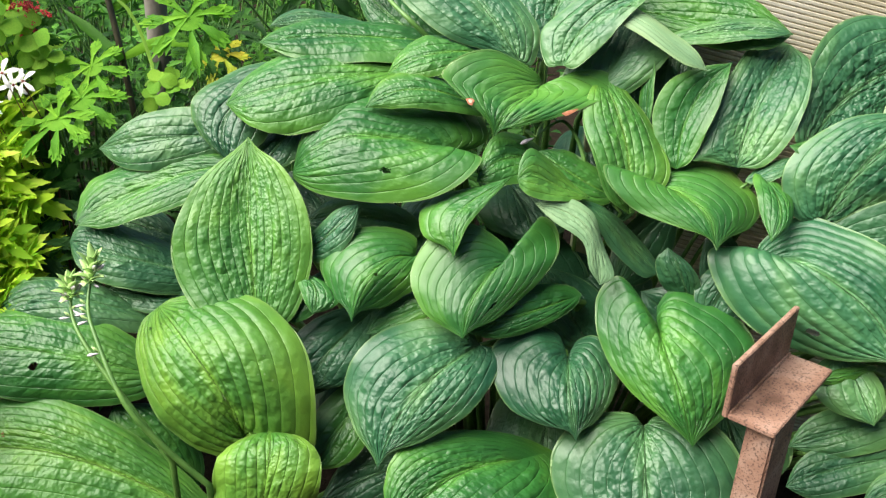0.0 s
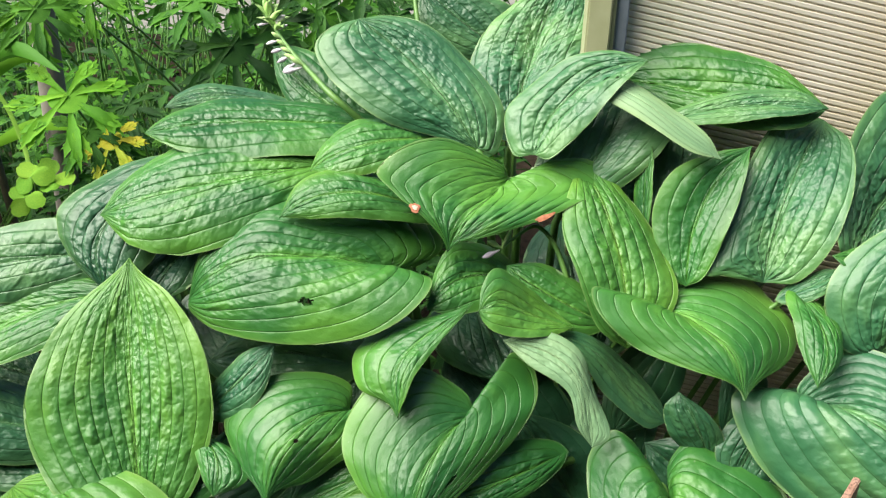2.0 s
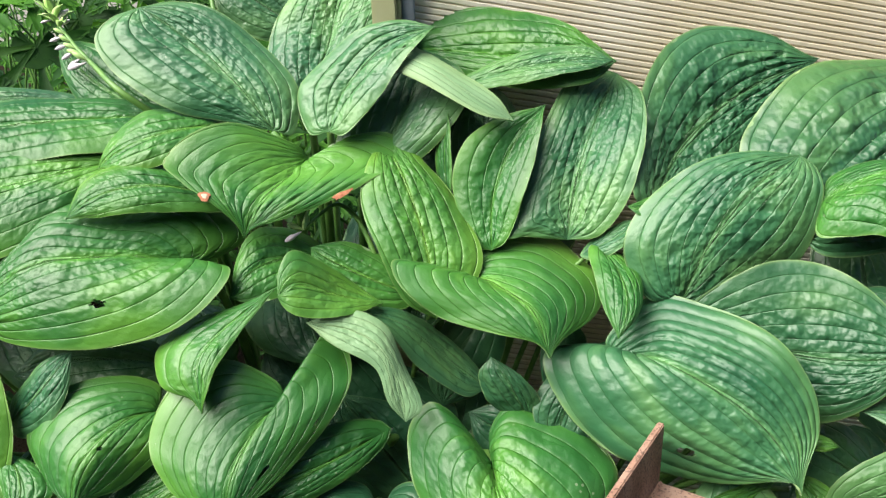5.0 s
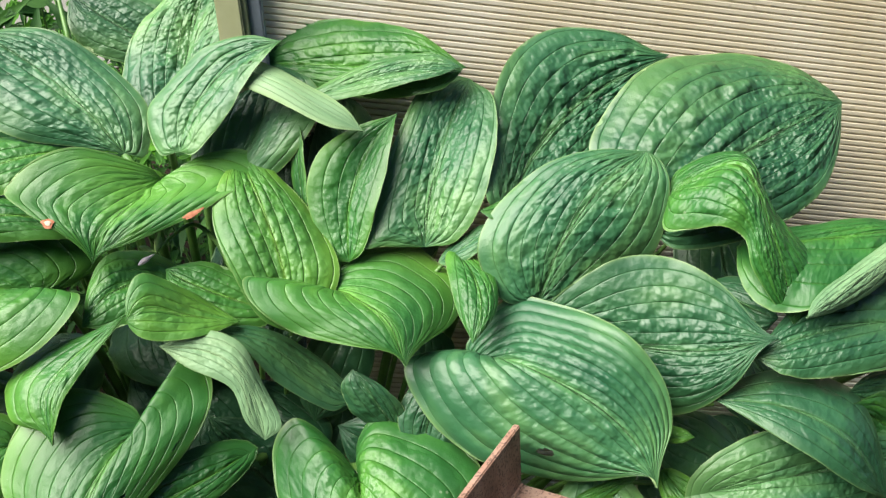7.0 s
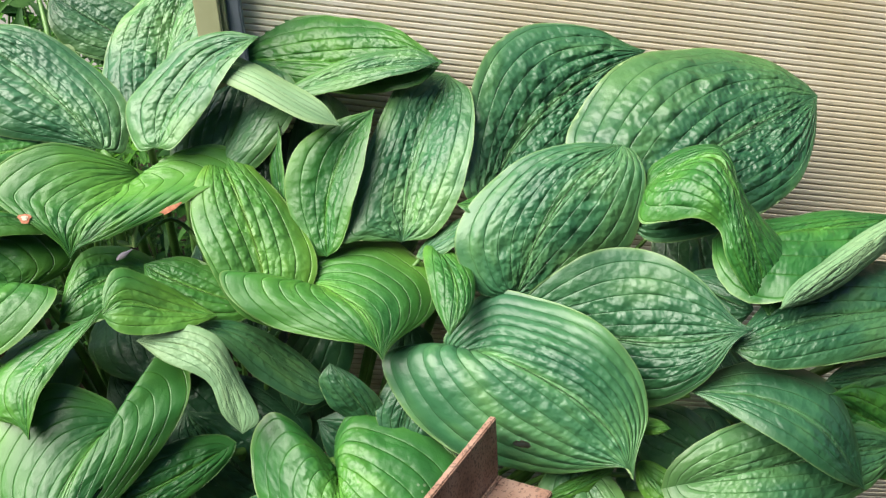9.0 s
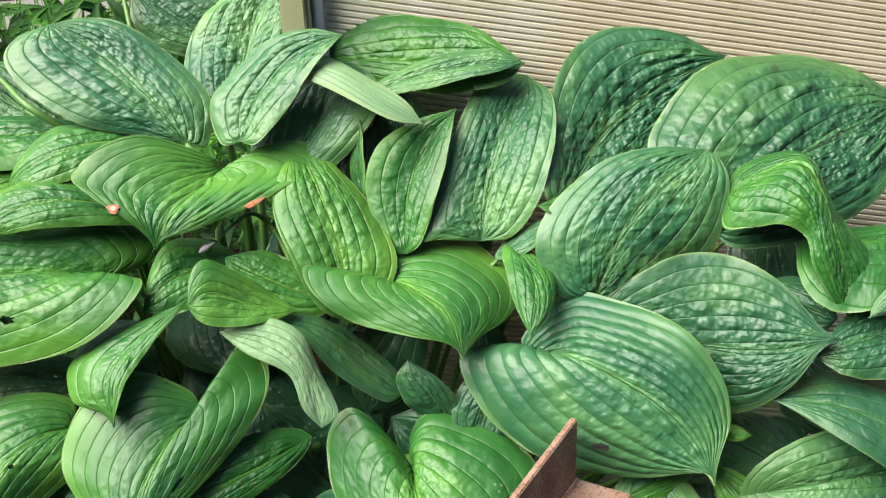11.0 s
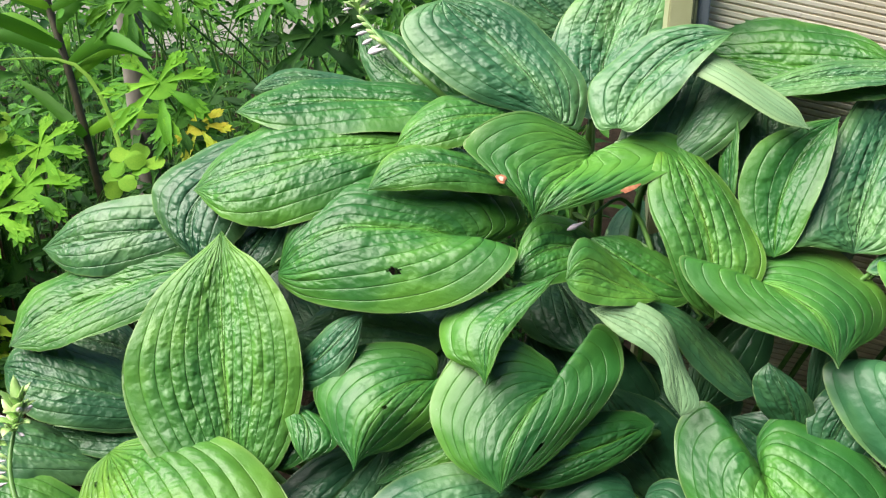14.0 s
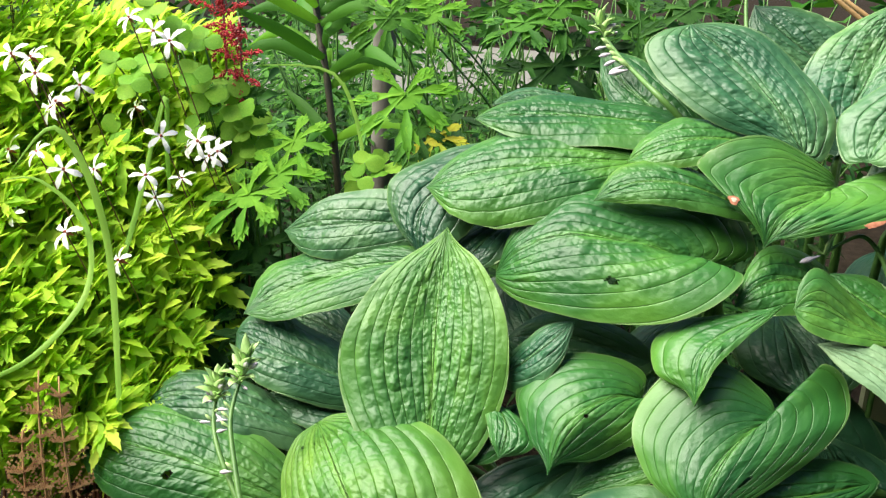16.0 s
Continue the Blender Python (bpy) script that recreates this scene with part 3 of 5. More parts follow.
lofted_leaf([(0.262, -0.090, 0.582), (0.269, -0.060, 0.632), (0.297, -0.030, 0.685), (0.333, -0.015, 0.723)],
            [(0.239, -0.080, 0.590), (0.224, -0.050, 0.647), (0.242, -0.030, 0.691), (0.285, -0.020, 0.713)],
            [(0.279, -0.095, 0.598), (0.301, -0.080, 0.648), (0.320, -0.050, 0.694)], tone=0, pucker=.9, cusp=.3, stalk=False)
lofted_leaf([(0.346, -0.090, 0.590), (0.362, -0.050, 0.645), (0.390, -0.010, 0.697), (0.425, 0.030, 0.744)],
            [(0.303, -0.090, 0.596), (0.278, -0.085, 0.605), (0.327, -0.020, 0.692), (0.368, 0.020, 0.744), (0.403, 0.035, 0.749)],
            [(0.380, -0.100, 0.598), (0.414, -0.090, 0.639), (0.435, -0.060, 0.692), (0.444, -0.010, 0.729)], tone=2, pucker=1.5, cusp=.1, stalk=False)
lofted_leaf([(0.441, -0.080, 0.616), (0.489, -0.020, 0.663), (0.565, 0.010, 0.715), (0.664, 0.025, 0.753)],
            [(0.416, -0.090, 0.642), (0.435, -0.020, 0.708), (0.468, 0.020, 0.765), (0.528, 0.045, 0.791), (0.602, 0.040, 0.781)],
            [(0.452, -0.090, 0.609), (0.527, -0.050, 0.627), (0.597, 0.000, 0.674), (0.636, 0.015, 0.721)], tone=2, pucker=2.0, cusp=.5)
lofted_leaf([(0.586, -0.130, 0.602), (0.652, -0.120, 0.643), (0.731, -0.100, 0.674), (0.791, -0.085, 0.693), (0.833, -0.070, 0.703)],
            [(0.542, -0.110, 0.645), (0.540, -0.070, 0.691), (0.616, -0.020, 0.748), (0.712, 0.000, 0.757), (0.787, -0.020, 0.740), (0.821, -0.050, 0.719)],
            [(0.607, -0.160, 0.585), (0.676, -0.160, 0.586), (0.738, -0.150, 0.602), (0.786, -0.130, 0.625), (0.817, -0.100, 0.665)], tone=4, pucker=2.2, cusp=.1, bulge=(.12, .08))
lofted_leaf([(0.456, -0.155, 0.539), (0.483, -0.150, 0.602), (0.529, -0.130, 0.653), (0.588, -0.110, 0.681)],
            [(0.418, -0.150, 0.545), (0.397, -0.130, 0.591), (0.420, -0.110, 0.633), (0.476, -0.100, 0.673), (0.538, -0.100, 0.685)],
            [(0.492, -0.150, 0.514), (0.558, -0.140, 0.542), (0.591, -0.145, 0.587), (0.604, -0.140, 0.645), (0.602, -0.120, 0.670)], tone=2, pucker=1.3, cusp=0)
lofted_leaf([(0.484, -0.165, 0.516), (0.552, -0.215, 0.504), (0.616, -0.250, 0.510), (0.670, -0.270, 0.528)],
            [(0.466, -0.165, 0.542), (0.529, -0.170, 0.585), (0.585, -0.185, 0.590), (0.628, -0.215, 0.570), (0.656, -0.250, 0.537)],
            [(0.492, -0.170, 0.469), (0.540, -0.200, 0.423), (0.583, -0.250, 0.441), (0.621, -0.270, 0.475), (0.648, -0.275, 0.517)], tone=4, pucker=1.2, bulge=(.02, .12))
lofted_leaf([(0.387, -0.170, 0.486), (0.435, -0.225, 0.501), (0.488, -0.265, 0.478), (0.520, -0.290, 0.443), (0.532, -0.317, 0.406)],
            [(0.376, -0.160, 0.504), (0.426, -0.140, 0.539), (0.472, -0.180, 0.548), (0.520, -0.235, 0.540), (0.551, -0.265, 0.501), (0.557, -0.285, 0.460), (0.541, -0.305, 0.427)],
            [(0.347, -0.150, 0.492), (0.309, -0.160, 0.487), (0.316, -0.190, 0.455), (0.346, -0.215, 0.421), (0.394, -0.240, 0.398), (0.457, -0.270, 0.392), (0.508, -0.295, 0.407), (0.527, -0.310, 0.415)], tone=2, pucker=.8, rib=1.8, bulge=(.04, .10), holes=((.62, .62, .006),))
lofted_leaf([(0.603, -0.140, 0.639), (0.645, -0.150, 0.667), (0.669, -0.180, 0.677), (0.678, -0.220, 0.624), (0.696, -0.250, 0.529)],
            [(0.620, -0.120, 0.659), (0.669, -0.120, 0.675), (0.694, -0.140, 0.671), (0.701, -0.180, 0.626), (0.747, -0.210, 0.569), (0.761, -0.220, 0.549), (0.729, -0.240, 0.535)],
            [(0.586, -0.170, 0.616), (0.606, -0.190, 0.620), (0.632, -0.210, 0.627), (0.651, -0.220, 0.616), (0.654, -0.235, 0.591), (0.673, -0.245, 0.556)], tone=0, pucker=1.4, bulge=(.05, .15), stalk=False)
hosta_leaf((0.689, -0.189, 0.593), (0.767, -0.195, 0.595), (0.880, -0.189, 0.592), (0.780, -0.170, 0.603), (0.721, -0.262, 0.548), stalk=False)
hosta_leaf((0.871, -0.216, 0.613), (0.774, -0.257, 0.588), (0.686, -0.287, 0.556), (0.750, -0.247, 0.584), (0.782, -0.258, 0.566), tone=5, stalk=False)
hosta_leaf((0.883, -0.257, 0.514), (0.762, -0.259, 0.525), (0.651, -0.260, 0.504), (0.794, -0.209, 0.562), (0.733, -0.294, 0.490), tone=4)
lofted_leaf([(0.611, -0.260, 0.460), (0.672, -0.290, 0.460), (0.723, -0.320, 0.434), (0.773, -0.330, 0.360)],
            [(0.653, -0.240, 0.468), (0.709, -0.250, 0.476), (0.756, -0.270, 0.454), (0.772, -0.300, 0.416)],
            [(0.631, -0.290, 0.455), (0.670, -0.330, 0.436), (0.724, -0.345, 0.396)], tone=4, pucker=.6)
hosta_leaf((0.608, -0.295, 0.374), (0.707, -0.306, 0.389), (0.850, -0.284, 0.371), (0.704, -0.282, 0.433), (0.691, -0.344, 0.345), tone=4)
hosta_leaf((0.871, -0.271, 0.454), (0.806, -0.272, 0.457), (0.748, -0.276, 0.458), (0.813, -0.258, 0.471), (0.812, -0.270, 0.421), tone=4)
hosta_leaf((0.876, -0.299, 0.377), (0.824, -0.278, 0.393), (0.748, -0.288, 0.452), (0.832, -0.275, 0.438), (0.793, -0.296, 0.353))
hosta_leaf((0.647, -0.178, 0.541), (0.668, -0.209, 0.533), (0.691, -0.228, 0.526), (0.685, -0.190, 0.549), (0.655, -0.220, 0.507), tone=2, stalk=False)
hosta_leaf((0.552, -0.257, 0.424), (0.566, -0.274, 0.433), (0.582, -0.284, 0.435), (0.568, -0.260, 0.436), (0.562, -0.278, 0.427))
hosta_leaf((0.206, 0.083, 0.770), (0.310, 0.037, 0.768), (0.415, -0.002, 0.765), (0.303, 0.076, 0.816), (0.325, 0.006, 0.736))
hosta_leaf((0.250, 0.006, 0.746), (0.326, 0.001, 0.764), (0.408, -0.015, 0.768), (0.340, 0.016, 0.781), (0.329, -0.017, 0.753), tone=2, stalk=False)
lofted_leaf([(0.170, 0.020, 0.781), (0.211, -0.010, 0.765), (0.250, -0.030, 0.740), (0.293, -0.045, 0.714)],
            [(0.188, 0.030, 0.785), (0.235, 0.000, 0.763), (0.275, -0.030, 0.739)],
            [(0.163, 0.010, 0.767), (0.203, -0.020, 0.750), (0.254, -0.045, 0.724)], tone=5, pucker=.1, cusp=.2, stalk=False)
lofted_leaf([(0.092, -0.010, 0.701), (0.111, 0.015, 0.740), (0.157, 0.030, 0.783), (0.215, 0.025, 0.806)],
            [(0.068, 0.000, 0.699), (0.059, 0.030, 0.738), (0.092, 0.045, 0.773), (0.130, 0.050, 0.801), (0.179, 0.040, 0.812)],
            [(0.112, -0.020, 0.702), (0.152, -0.010, 0.742), (0.184, 0.000, 0.782), (0.206, 0.015, 0.800)], tone=2, pucker=1.3, cusp=.2, stalk=False, holes=((.7, .35, .0045), (.75, .62, .0025)))
hosta_leaf((0.139, 0.002, 0.657), (0.180, 0.026, 0.716), (0.206, 0.083, 0.770), (0.111, 0.035, 0.711), (0.247, 0.004, 0.724), tone=4)
hosta_leaf((0.220, -0.036, 0.629), (0.219, -0.019, 0.670), (0.225, -0.002, 0.715), (0.209, -0.006, 0.672), (0.225, -0.029, 0.674), stalk=False)
hosta_leaf((0.075, 0.101, 0.712), (0.096, 0.159, 0.782), (0.137, 0.214, 0.874), (0.021, 0.160, 0.783), (0.168, 0.158, 0.810), tone=2, pucker=1.8)
lofted_leaf([(0.029, 0.015, 0.698), (-0.011, 0.040, 0.749), (-0.063, 0.080, 0.793), (-0.118, 0.100, 0.827)],
            [(-0.020, 0.020, 0.709), (-0.085, 0.020, 0.727), (-0.139, 0.040, 0.763), (-0.166, 0.070, 0.795), (-0.150, 0.090, 0.817)],
            [(0.051, 0.020, 0.693), (0.058, 0.050, 0.735), (0.024, 0.080, 0.778), (-0.031, 0.100, 0.820), (-0.079, 0.110, 0.831)], tone=2, pucker=1.2, cusp=0)
hosta_leaf((-0.103, 0.061, 0.708), (-0.171, 0.093, 0.737), (-0.230, 0.144, 0.783), (-0.157, 0.121, 0.770), (-0.187, 0.078, 0.713))
lofted_leaf([(0.029, -0.120, 0.567), (-0.023, -0.150, 0.537), (-0.048, -0.180, 0.514), (-0.047, -0.203, 0.471)],
            [(-0.000, -0.120, 0.553), (-0.064, -0.120, 0.533), (-0.099, -0.140, 0.510), (-0.091, -0.170, 0.487), (-0.060, -0.190, 0.481)],
            [(0.019, -0.130, 0.557), (-0.009, -0.160, 0.534), (-0.030, -0.185, 0.513), (-0.040, -0.200, 0.492)], tone=0, pucker=.8, cusp=.4, stalk=False)
lofted_leaf([(0.141, -0.120, 0.541), (0.090, -0.130, 0.559), (0.056, -0.140, 0.577), (0.033, -0.150, 0.572)],
            [(0.102, -0.150, 0.544), (0.058, -0.160, 0.551), (0.039, -0.155, 0.561)],
            [(0.113, -0.100, 0.556), (0.076, -0.110, 0.592), (0.049, -0.120, 0.608), (0.036, -0.135, 0.594)], tone=3, pucker=.6, cusp=.2, stalk=False)
hosta_leaf((0.165, -0.089, 0.538), (0.106, -0.084, 0.567), (0.065, -0.066, 0.588), (0.129, -0.060, 0.581), (0.093, -0.110, 0.543), tone=3)
hosta_leaf((0.076, -0.056, 0.562), (0.024, -0.075, 0.579), (-0.022, -0.109, 0.550), (0.013, -0.049, 0.609), (0.034, -0.104, 0.548), tone=0)
lofted_leaf([(0.035, -0.170, 0.457), (0.000, -0.210, 0.441), (-0.021, -0.245, 0.414), (-0.027, -0.260, 0.378)],
            [(0.021, -0.155, 0.478), (-0.029, -0.150, 0.502), (-0.076, -0.160, 0.492), (-0.105, -0.190, 0.440), (-0.087, -0.225, 0.401), (-0.052, -0.245, 0.383)],
            [(0.054, -0.150, 0.469), (0.071, -0.120, 0.506), (0.099, -0.120, 0.493), (0.100, -0.150, 0.463), (0.066, -0.190, 0.425), (0.020, -0.230, 0.398), (-0.010, -0.250, 0.389)], tone=0, pucker=.5, cusp=.5, bulge=(.03, .03), holes=((.72, .45, .006), (.55, .78, .003)))
lofted_leaf([(-0.102, -0.150, 0.444), (-0.136, -0.180, 0.451), (-0.171, -0.220, 0.429), (-0.182, -0.237, 0.379)],
            [(-0.105, -0.130, 0.466), (-0.150, -0.130, 0.480), (-0.206, -0.140, 0.469), (-0.239, -0.160, 0.434), (-0.222, -0.190, 0.403), (-0.195, -0.220, 0.391)],
            [(-0.086, -0.150, 0.443), (-0.093, -0.180, 0.417), (-0.132, -0.200, 0.390), (-0.168, -0.225, 0.391)], tone=0, pucker=.6, cusp=.6, bulge=(.03, .03), holes=((.5, .1, .003),))
hosta_leaf((-0.252, -0.147, 0.445), (-0.220, -0.147, 0.478), (-0.185, -0.132, 0.514), (-0.234, -0.130, 0.488), (-0.206, -0.166, 0.452), tone=2, stalk=False)
hosta_leaf((-0.258, -0.171, 0.412), (-0.239, -0.200, 0.407), (-0.238, -0.227, 0.381), (-0.262, -0.196, 0.405), (-0.203, -0.200, 0.398))
lofted_leaf([(0.060, -0.150, 0.539), (0.111, -0.160, 0.530), (0.143, -0.180, 0.507), (0.157, -0.205, 0.446)],
            [(0.103, -0.140, 0.547), (0.140, -0.150, 0.533), (0.159, -0.170, 0.495), (0.175, -0.200, 0.460)],
            [(0.088, -0.170, 0.521), (0.128, -0.185, 0.501), (0.140, -0.200, 0.468)], tone=5, pucker=.6, cusp=0, stalk=False)
lofted_leaf([(0.109, -0.120, 0.537), (0.164, -0.125, 0.515), (0.209, -0.130, 0.471), (0.252, -0.140, 0.437)],
            [(0.156, -0.105, 0.526), (0.206, -0.105, 0.491), (0.241, -0.125, 0.458)],
            [(0.142, -0.140, 0.519), (0.174, -0.150, 0.478), (0.223, -0.150, 0.437)], tone=4, pucker=.6, stalk=False)
lofted_leaf([(0.248, -0.200, 0.382), (0.249, -0.270, 0.371), (0.266, -0.310, 0.336), (0.287, -0.330, 0.278)],
            [(0.227, -0.180, 0.407), (0.187, -0.170, 0.446), (0.157, -0.180, 0.411), (0.169, -0.220, 0.359), (0.202, -0.270, 0.324), (0.253, -0.310, 0.301), (0.276, -0.325, 0.288)],
            [(0.249, -0.170, 0.404), (0.275, -0.160, 0.430), (0.329, -0.180, 0.417), (0.375, -0.220, 0.387), (0.365, -0.260, 0.346), (0.339, -0.290, 0.312), (0.302, -0.320, 0.290)], tone=0, pucker=1.1, cusp=.3, bulge=(.04, .05))
lofted_leaf([(0.125, -0.210, 0.331), (0.124, -0.260, 0.327), (0.126, -0.300, 0.308), (0.135, -0.320, 0.266)],
            [(0.109, -0.180, 0.351), (0.062, -0.190, 0.367), (0.019, -0.210, 0.345), (0.017, -0.240, 0.315), (0.043, -0.280, 0.285), (0.090, -0.300, 0.275), (0.119, -0.310, 0.278)],
            [(0.142, -0.180, 0.345), (0.170, -0.190, 0.355), (0.196, -0.220, 0.326), (0.189, -0.260, 0.303), (0.161, -0.290, 0.278), (0.143, -0.310, 0.278)], tone=4, pucker=1, cusp=.5, bulge=(.03, .03))
lofted_leaf([(-0.001, -0.210, 0.341), (-0.054, -0.260, 0.322), (-0.103, -0.310, 0.282), (-0.130, -0.345, 0.217)],
            [(-0.027, -0.200, 0.368), (-0.099, -0.200, 0.368), (-0.160, -0.230, 0.347), (-0.188, -0.260, 0.292), (-0.172, -0.300, 0.257), (-0.146, -0.330, 0.234)],
            [(0.029, -0.220, 0.336), (0.018, -0.260, 0.309), (-0.017, -0.290, 0.272), (-0.070, -0.320, 0.249), (-0.112, -0.335, 0.238)], tone=2, pucker=1.2, cusp=.5)
hosta_leaf((0.060, -0.284, 0.200), (-0.029, -0.344, 0.211), (-0.105, -0.401, 0.142), (-0.090, -0.313, 0.243), (0.081, -0.402, 0.161), pucker=1.1, lobe=.3)
lofted_leaf([(0.234, -0.270, 0.264), (0.229, -0.330, 0.237), (0.231, -0.380, 0.194), (0.235, -0.410, 0.164)],
            [(0.210, -0.260, 0.278), (0.147, -0.270, 0.272), (0.108, -0.300, 0.232), (0.116, -0.340, 0.187), (0.163, -0.390, 0.167)],
            [(0.257, -0.260, 0.278), (0.317, -0.270, 0.282), (0.361, -0.310, 0.252), (0.371, -0.350, 0.210), (0.306, -0.400, 0.186)], tone=4, pucker=1.3, cusp=.2, stalk=False)
hosta_leaf((0.121, -0.163, 0.399), (0.048, -0.205, 0.388), (-0.025, -0.224, 0.369), (0.034, -0.180, 0.415), (0.057, -0.217, 0.367))
hosta_leaf((-0.069, -0.182, 0.389), (-0.120, -0.194, 0.369), (-0.163, -0.218, 0.350), (-0.127, -0.176, 0.388), (-0.111, -0.207, 0.357))
hosta_leaf((-0.170, -0.151, 0.341), (-0.220, -0.204, 0.306), (-0.235, -0.237, 0.263), (-0.278, -0.194, 0.319), (-0.163, -0.210, 0.290), tone=2)
hosta_leaf((-0.162, -0.203, 0.247), (-0.195, -0.256, 0.211), (-0.226, -0.294, 0.165), (-0.237, -0.251, 0.224), (-0.156, -0.273, 0.197))
hosta_leaf((-0.242, -0.144, 0.398), (-0.264, -0.184, 0.380), (-0.287, -0.205, 0.351), (-0.279, -0.182, 0.382), (-0.238, -0.193, 0.368))
hosta_leaf((0.496, -0.250, 0.379), (0.502, -0.288, 0.359), (0.518, -0.321, 0.326), (0.447, -0.282, 0.346), (0.534, -0.290, 0.363), tone=2)
hosta_leaf((0.584, -0.279, 0.319), (0.495, -0.296, 0.299), (0.426, -0.296, 0.266), (0.487, -0.272, 0.321), (0.516, -0.322, 0.280), tone=4)
hosta_leaf((0.602, -0.311, 0.284), (0.489, -0.327, 0.260), (0.419, -0.335, 0.228), (0.485, -0.301, 0.285), (0.500, -0.355, 0.237), tone=4)
hosta_leaf((0.590, -0.353, 0.261), (0.544, -0.362, 0.255), (0.506, -0.371, 0.231), (0.541, -0.342, 0.270), (0.551, -0.378, 0.232), tone=4)
hosta_leaf((0.384, -0.114, 0.580), (0.391, -0.167, 0.563), (0.375, -0.206, 0.528), (0.363, -0.146, 0.570), (0.413, -0.158, 0.562))
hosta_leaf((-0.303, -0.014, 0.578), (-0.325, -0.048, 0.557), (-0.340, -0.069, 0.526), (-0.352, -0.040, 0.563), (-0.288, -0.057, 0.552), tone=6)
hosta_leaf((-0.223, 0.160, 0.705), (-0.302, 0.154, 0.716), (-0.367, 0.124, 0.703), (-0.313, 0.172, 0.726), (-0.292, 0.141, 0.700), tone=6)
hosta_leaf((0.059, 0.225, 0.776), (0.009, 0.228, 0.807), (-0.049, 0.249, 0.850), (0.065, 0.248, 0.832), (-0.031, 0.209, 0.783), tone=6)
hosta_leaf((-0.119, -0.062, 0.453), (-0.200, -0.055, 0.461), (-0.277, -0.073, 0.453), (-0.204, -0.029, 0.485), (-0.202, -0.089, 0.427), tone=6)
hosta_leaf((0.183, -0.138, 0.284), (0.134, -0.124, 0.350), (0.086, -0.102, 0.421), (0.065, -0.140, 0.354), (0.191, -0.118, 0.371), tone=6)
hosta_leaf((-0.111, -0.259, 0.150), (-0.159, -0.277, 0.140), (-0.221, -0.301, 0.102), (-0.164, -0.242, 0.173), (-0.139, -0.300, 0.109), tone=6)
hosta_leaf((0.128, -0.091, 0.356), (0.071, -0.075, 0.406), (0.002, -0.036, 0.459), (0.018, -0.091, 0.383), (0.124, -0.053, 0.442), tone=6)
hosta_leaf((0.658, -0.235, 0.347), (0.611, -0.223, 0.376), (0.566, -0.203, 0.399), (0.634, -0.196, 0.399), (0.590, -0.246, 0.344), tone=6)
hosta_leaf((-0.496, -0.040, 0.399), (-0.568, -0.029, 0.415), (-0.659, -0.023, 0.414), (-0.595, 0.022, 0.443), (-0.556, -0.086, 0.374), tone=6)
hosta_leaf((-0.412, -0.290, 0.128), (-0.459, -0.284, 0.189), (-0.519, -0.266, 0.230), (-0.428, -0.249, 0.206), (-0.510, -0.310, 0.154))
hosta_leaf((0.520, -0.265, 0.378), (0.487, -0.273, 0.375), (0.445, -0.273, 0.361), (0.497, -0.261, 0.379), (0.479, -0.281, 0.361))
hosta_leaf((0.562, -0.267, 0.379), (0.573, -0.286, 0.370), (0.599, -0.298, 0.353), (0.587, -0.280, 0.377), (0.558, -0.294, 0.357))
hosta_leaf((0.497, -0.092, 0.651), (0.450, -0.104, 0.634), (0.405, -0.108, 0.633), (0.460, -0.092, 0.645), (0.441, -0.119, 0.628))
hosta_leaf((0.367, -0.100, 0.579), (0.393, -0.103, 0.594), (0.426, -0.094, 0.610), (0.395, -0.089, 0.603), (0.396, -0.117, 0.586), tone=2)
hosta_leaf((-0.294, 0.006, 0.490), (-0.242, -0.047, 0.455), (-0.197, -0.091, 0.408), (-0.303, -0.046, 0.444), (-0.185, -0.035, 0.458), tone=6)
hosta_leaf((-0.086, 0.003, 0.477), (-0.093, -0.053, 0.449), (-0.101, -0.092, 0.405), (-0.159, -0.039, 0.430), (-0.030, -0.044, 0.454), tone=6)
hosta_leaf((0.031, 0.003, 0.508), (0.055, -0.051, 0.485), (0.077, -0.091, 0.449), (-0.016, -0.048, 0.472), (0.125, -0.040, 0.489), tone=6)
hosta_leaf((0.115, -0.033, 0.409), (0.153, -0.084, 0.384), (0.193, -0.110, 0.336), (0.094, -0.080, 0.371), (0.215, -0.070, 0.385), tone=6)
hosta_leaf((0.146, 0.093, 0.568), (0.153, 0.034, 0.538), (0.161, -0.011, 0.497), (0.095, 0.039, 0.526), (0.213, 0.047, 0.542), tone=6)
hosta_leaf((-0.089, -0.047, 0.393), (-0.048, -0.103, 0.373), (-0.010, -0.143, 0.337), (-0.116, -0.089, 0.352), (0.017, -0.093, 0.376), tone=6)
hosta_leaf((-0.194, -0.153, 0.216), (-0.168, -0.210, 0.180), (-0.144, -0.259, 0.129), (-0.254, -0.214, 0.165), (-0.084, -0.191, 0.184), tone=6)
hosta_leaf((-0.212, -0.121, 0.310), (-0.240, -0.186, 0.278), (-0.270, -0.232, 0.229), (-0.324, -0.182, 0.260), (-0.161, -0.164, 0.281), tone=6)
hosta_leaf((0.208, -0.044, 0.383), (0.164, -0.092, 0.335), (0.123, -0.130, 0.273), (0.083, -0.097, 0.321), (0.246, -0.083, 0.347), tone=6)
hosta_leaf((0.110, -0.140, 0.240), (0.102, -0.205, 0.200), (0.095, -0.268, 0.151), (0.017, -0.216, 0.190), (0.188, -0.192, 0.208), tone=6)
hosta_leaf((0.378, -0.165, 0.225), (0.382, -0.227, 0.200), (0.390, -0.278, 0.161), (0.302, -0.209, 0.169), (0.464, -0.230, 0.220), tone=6)
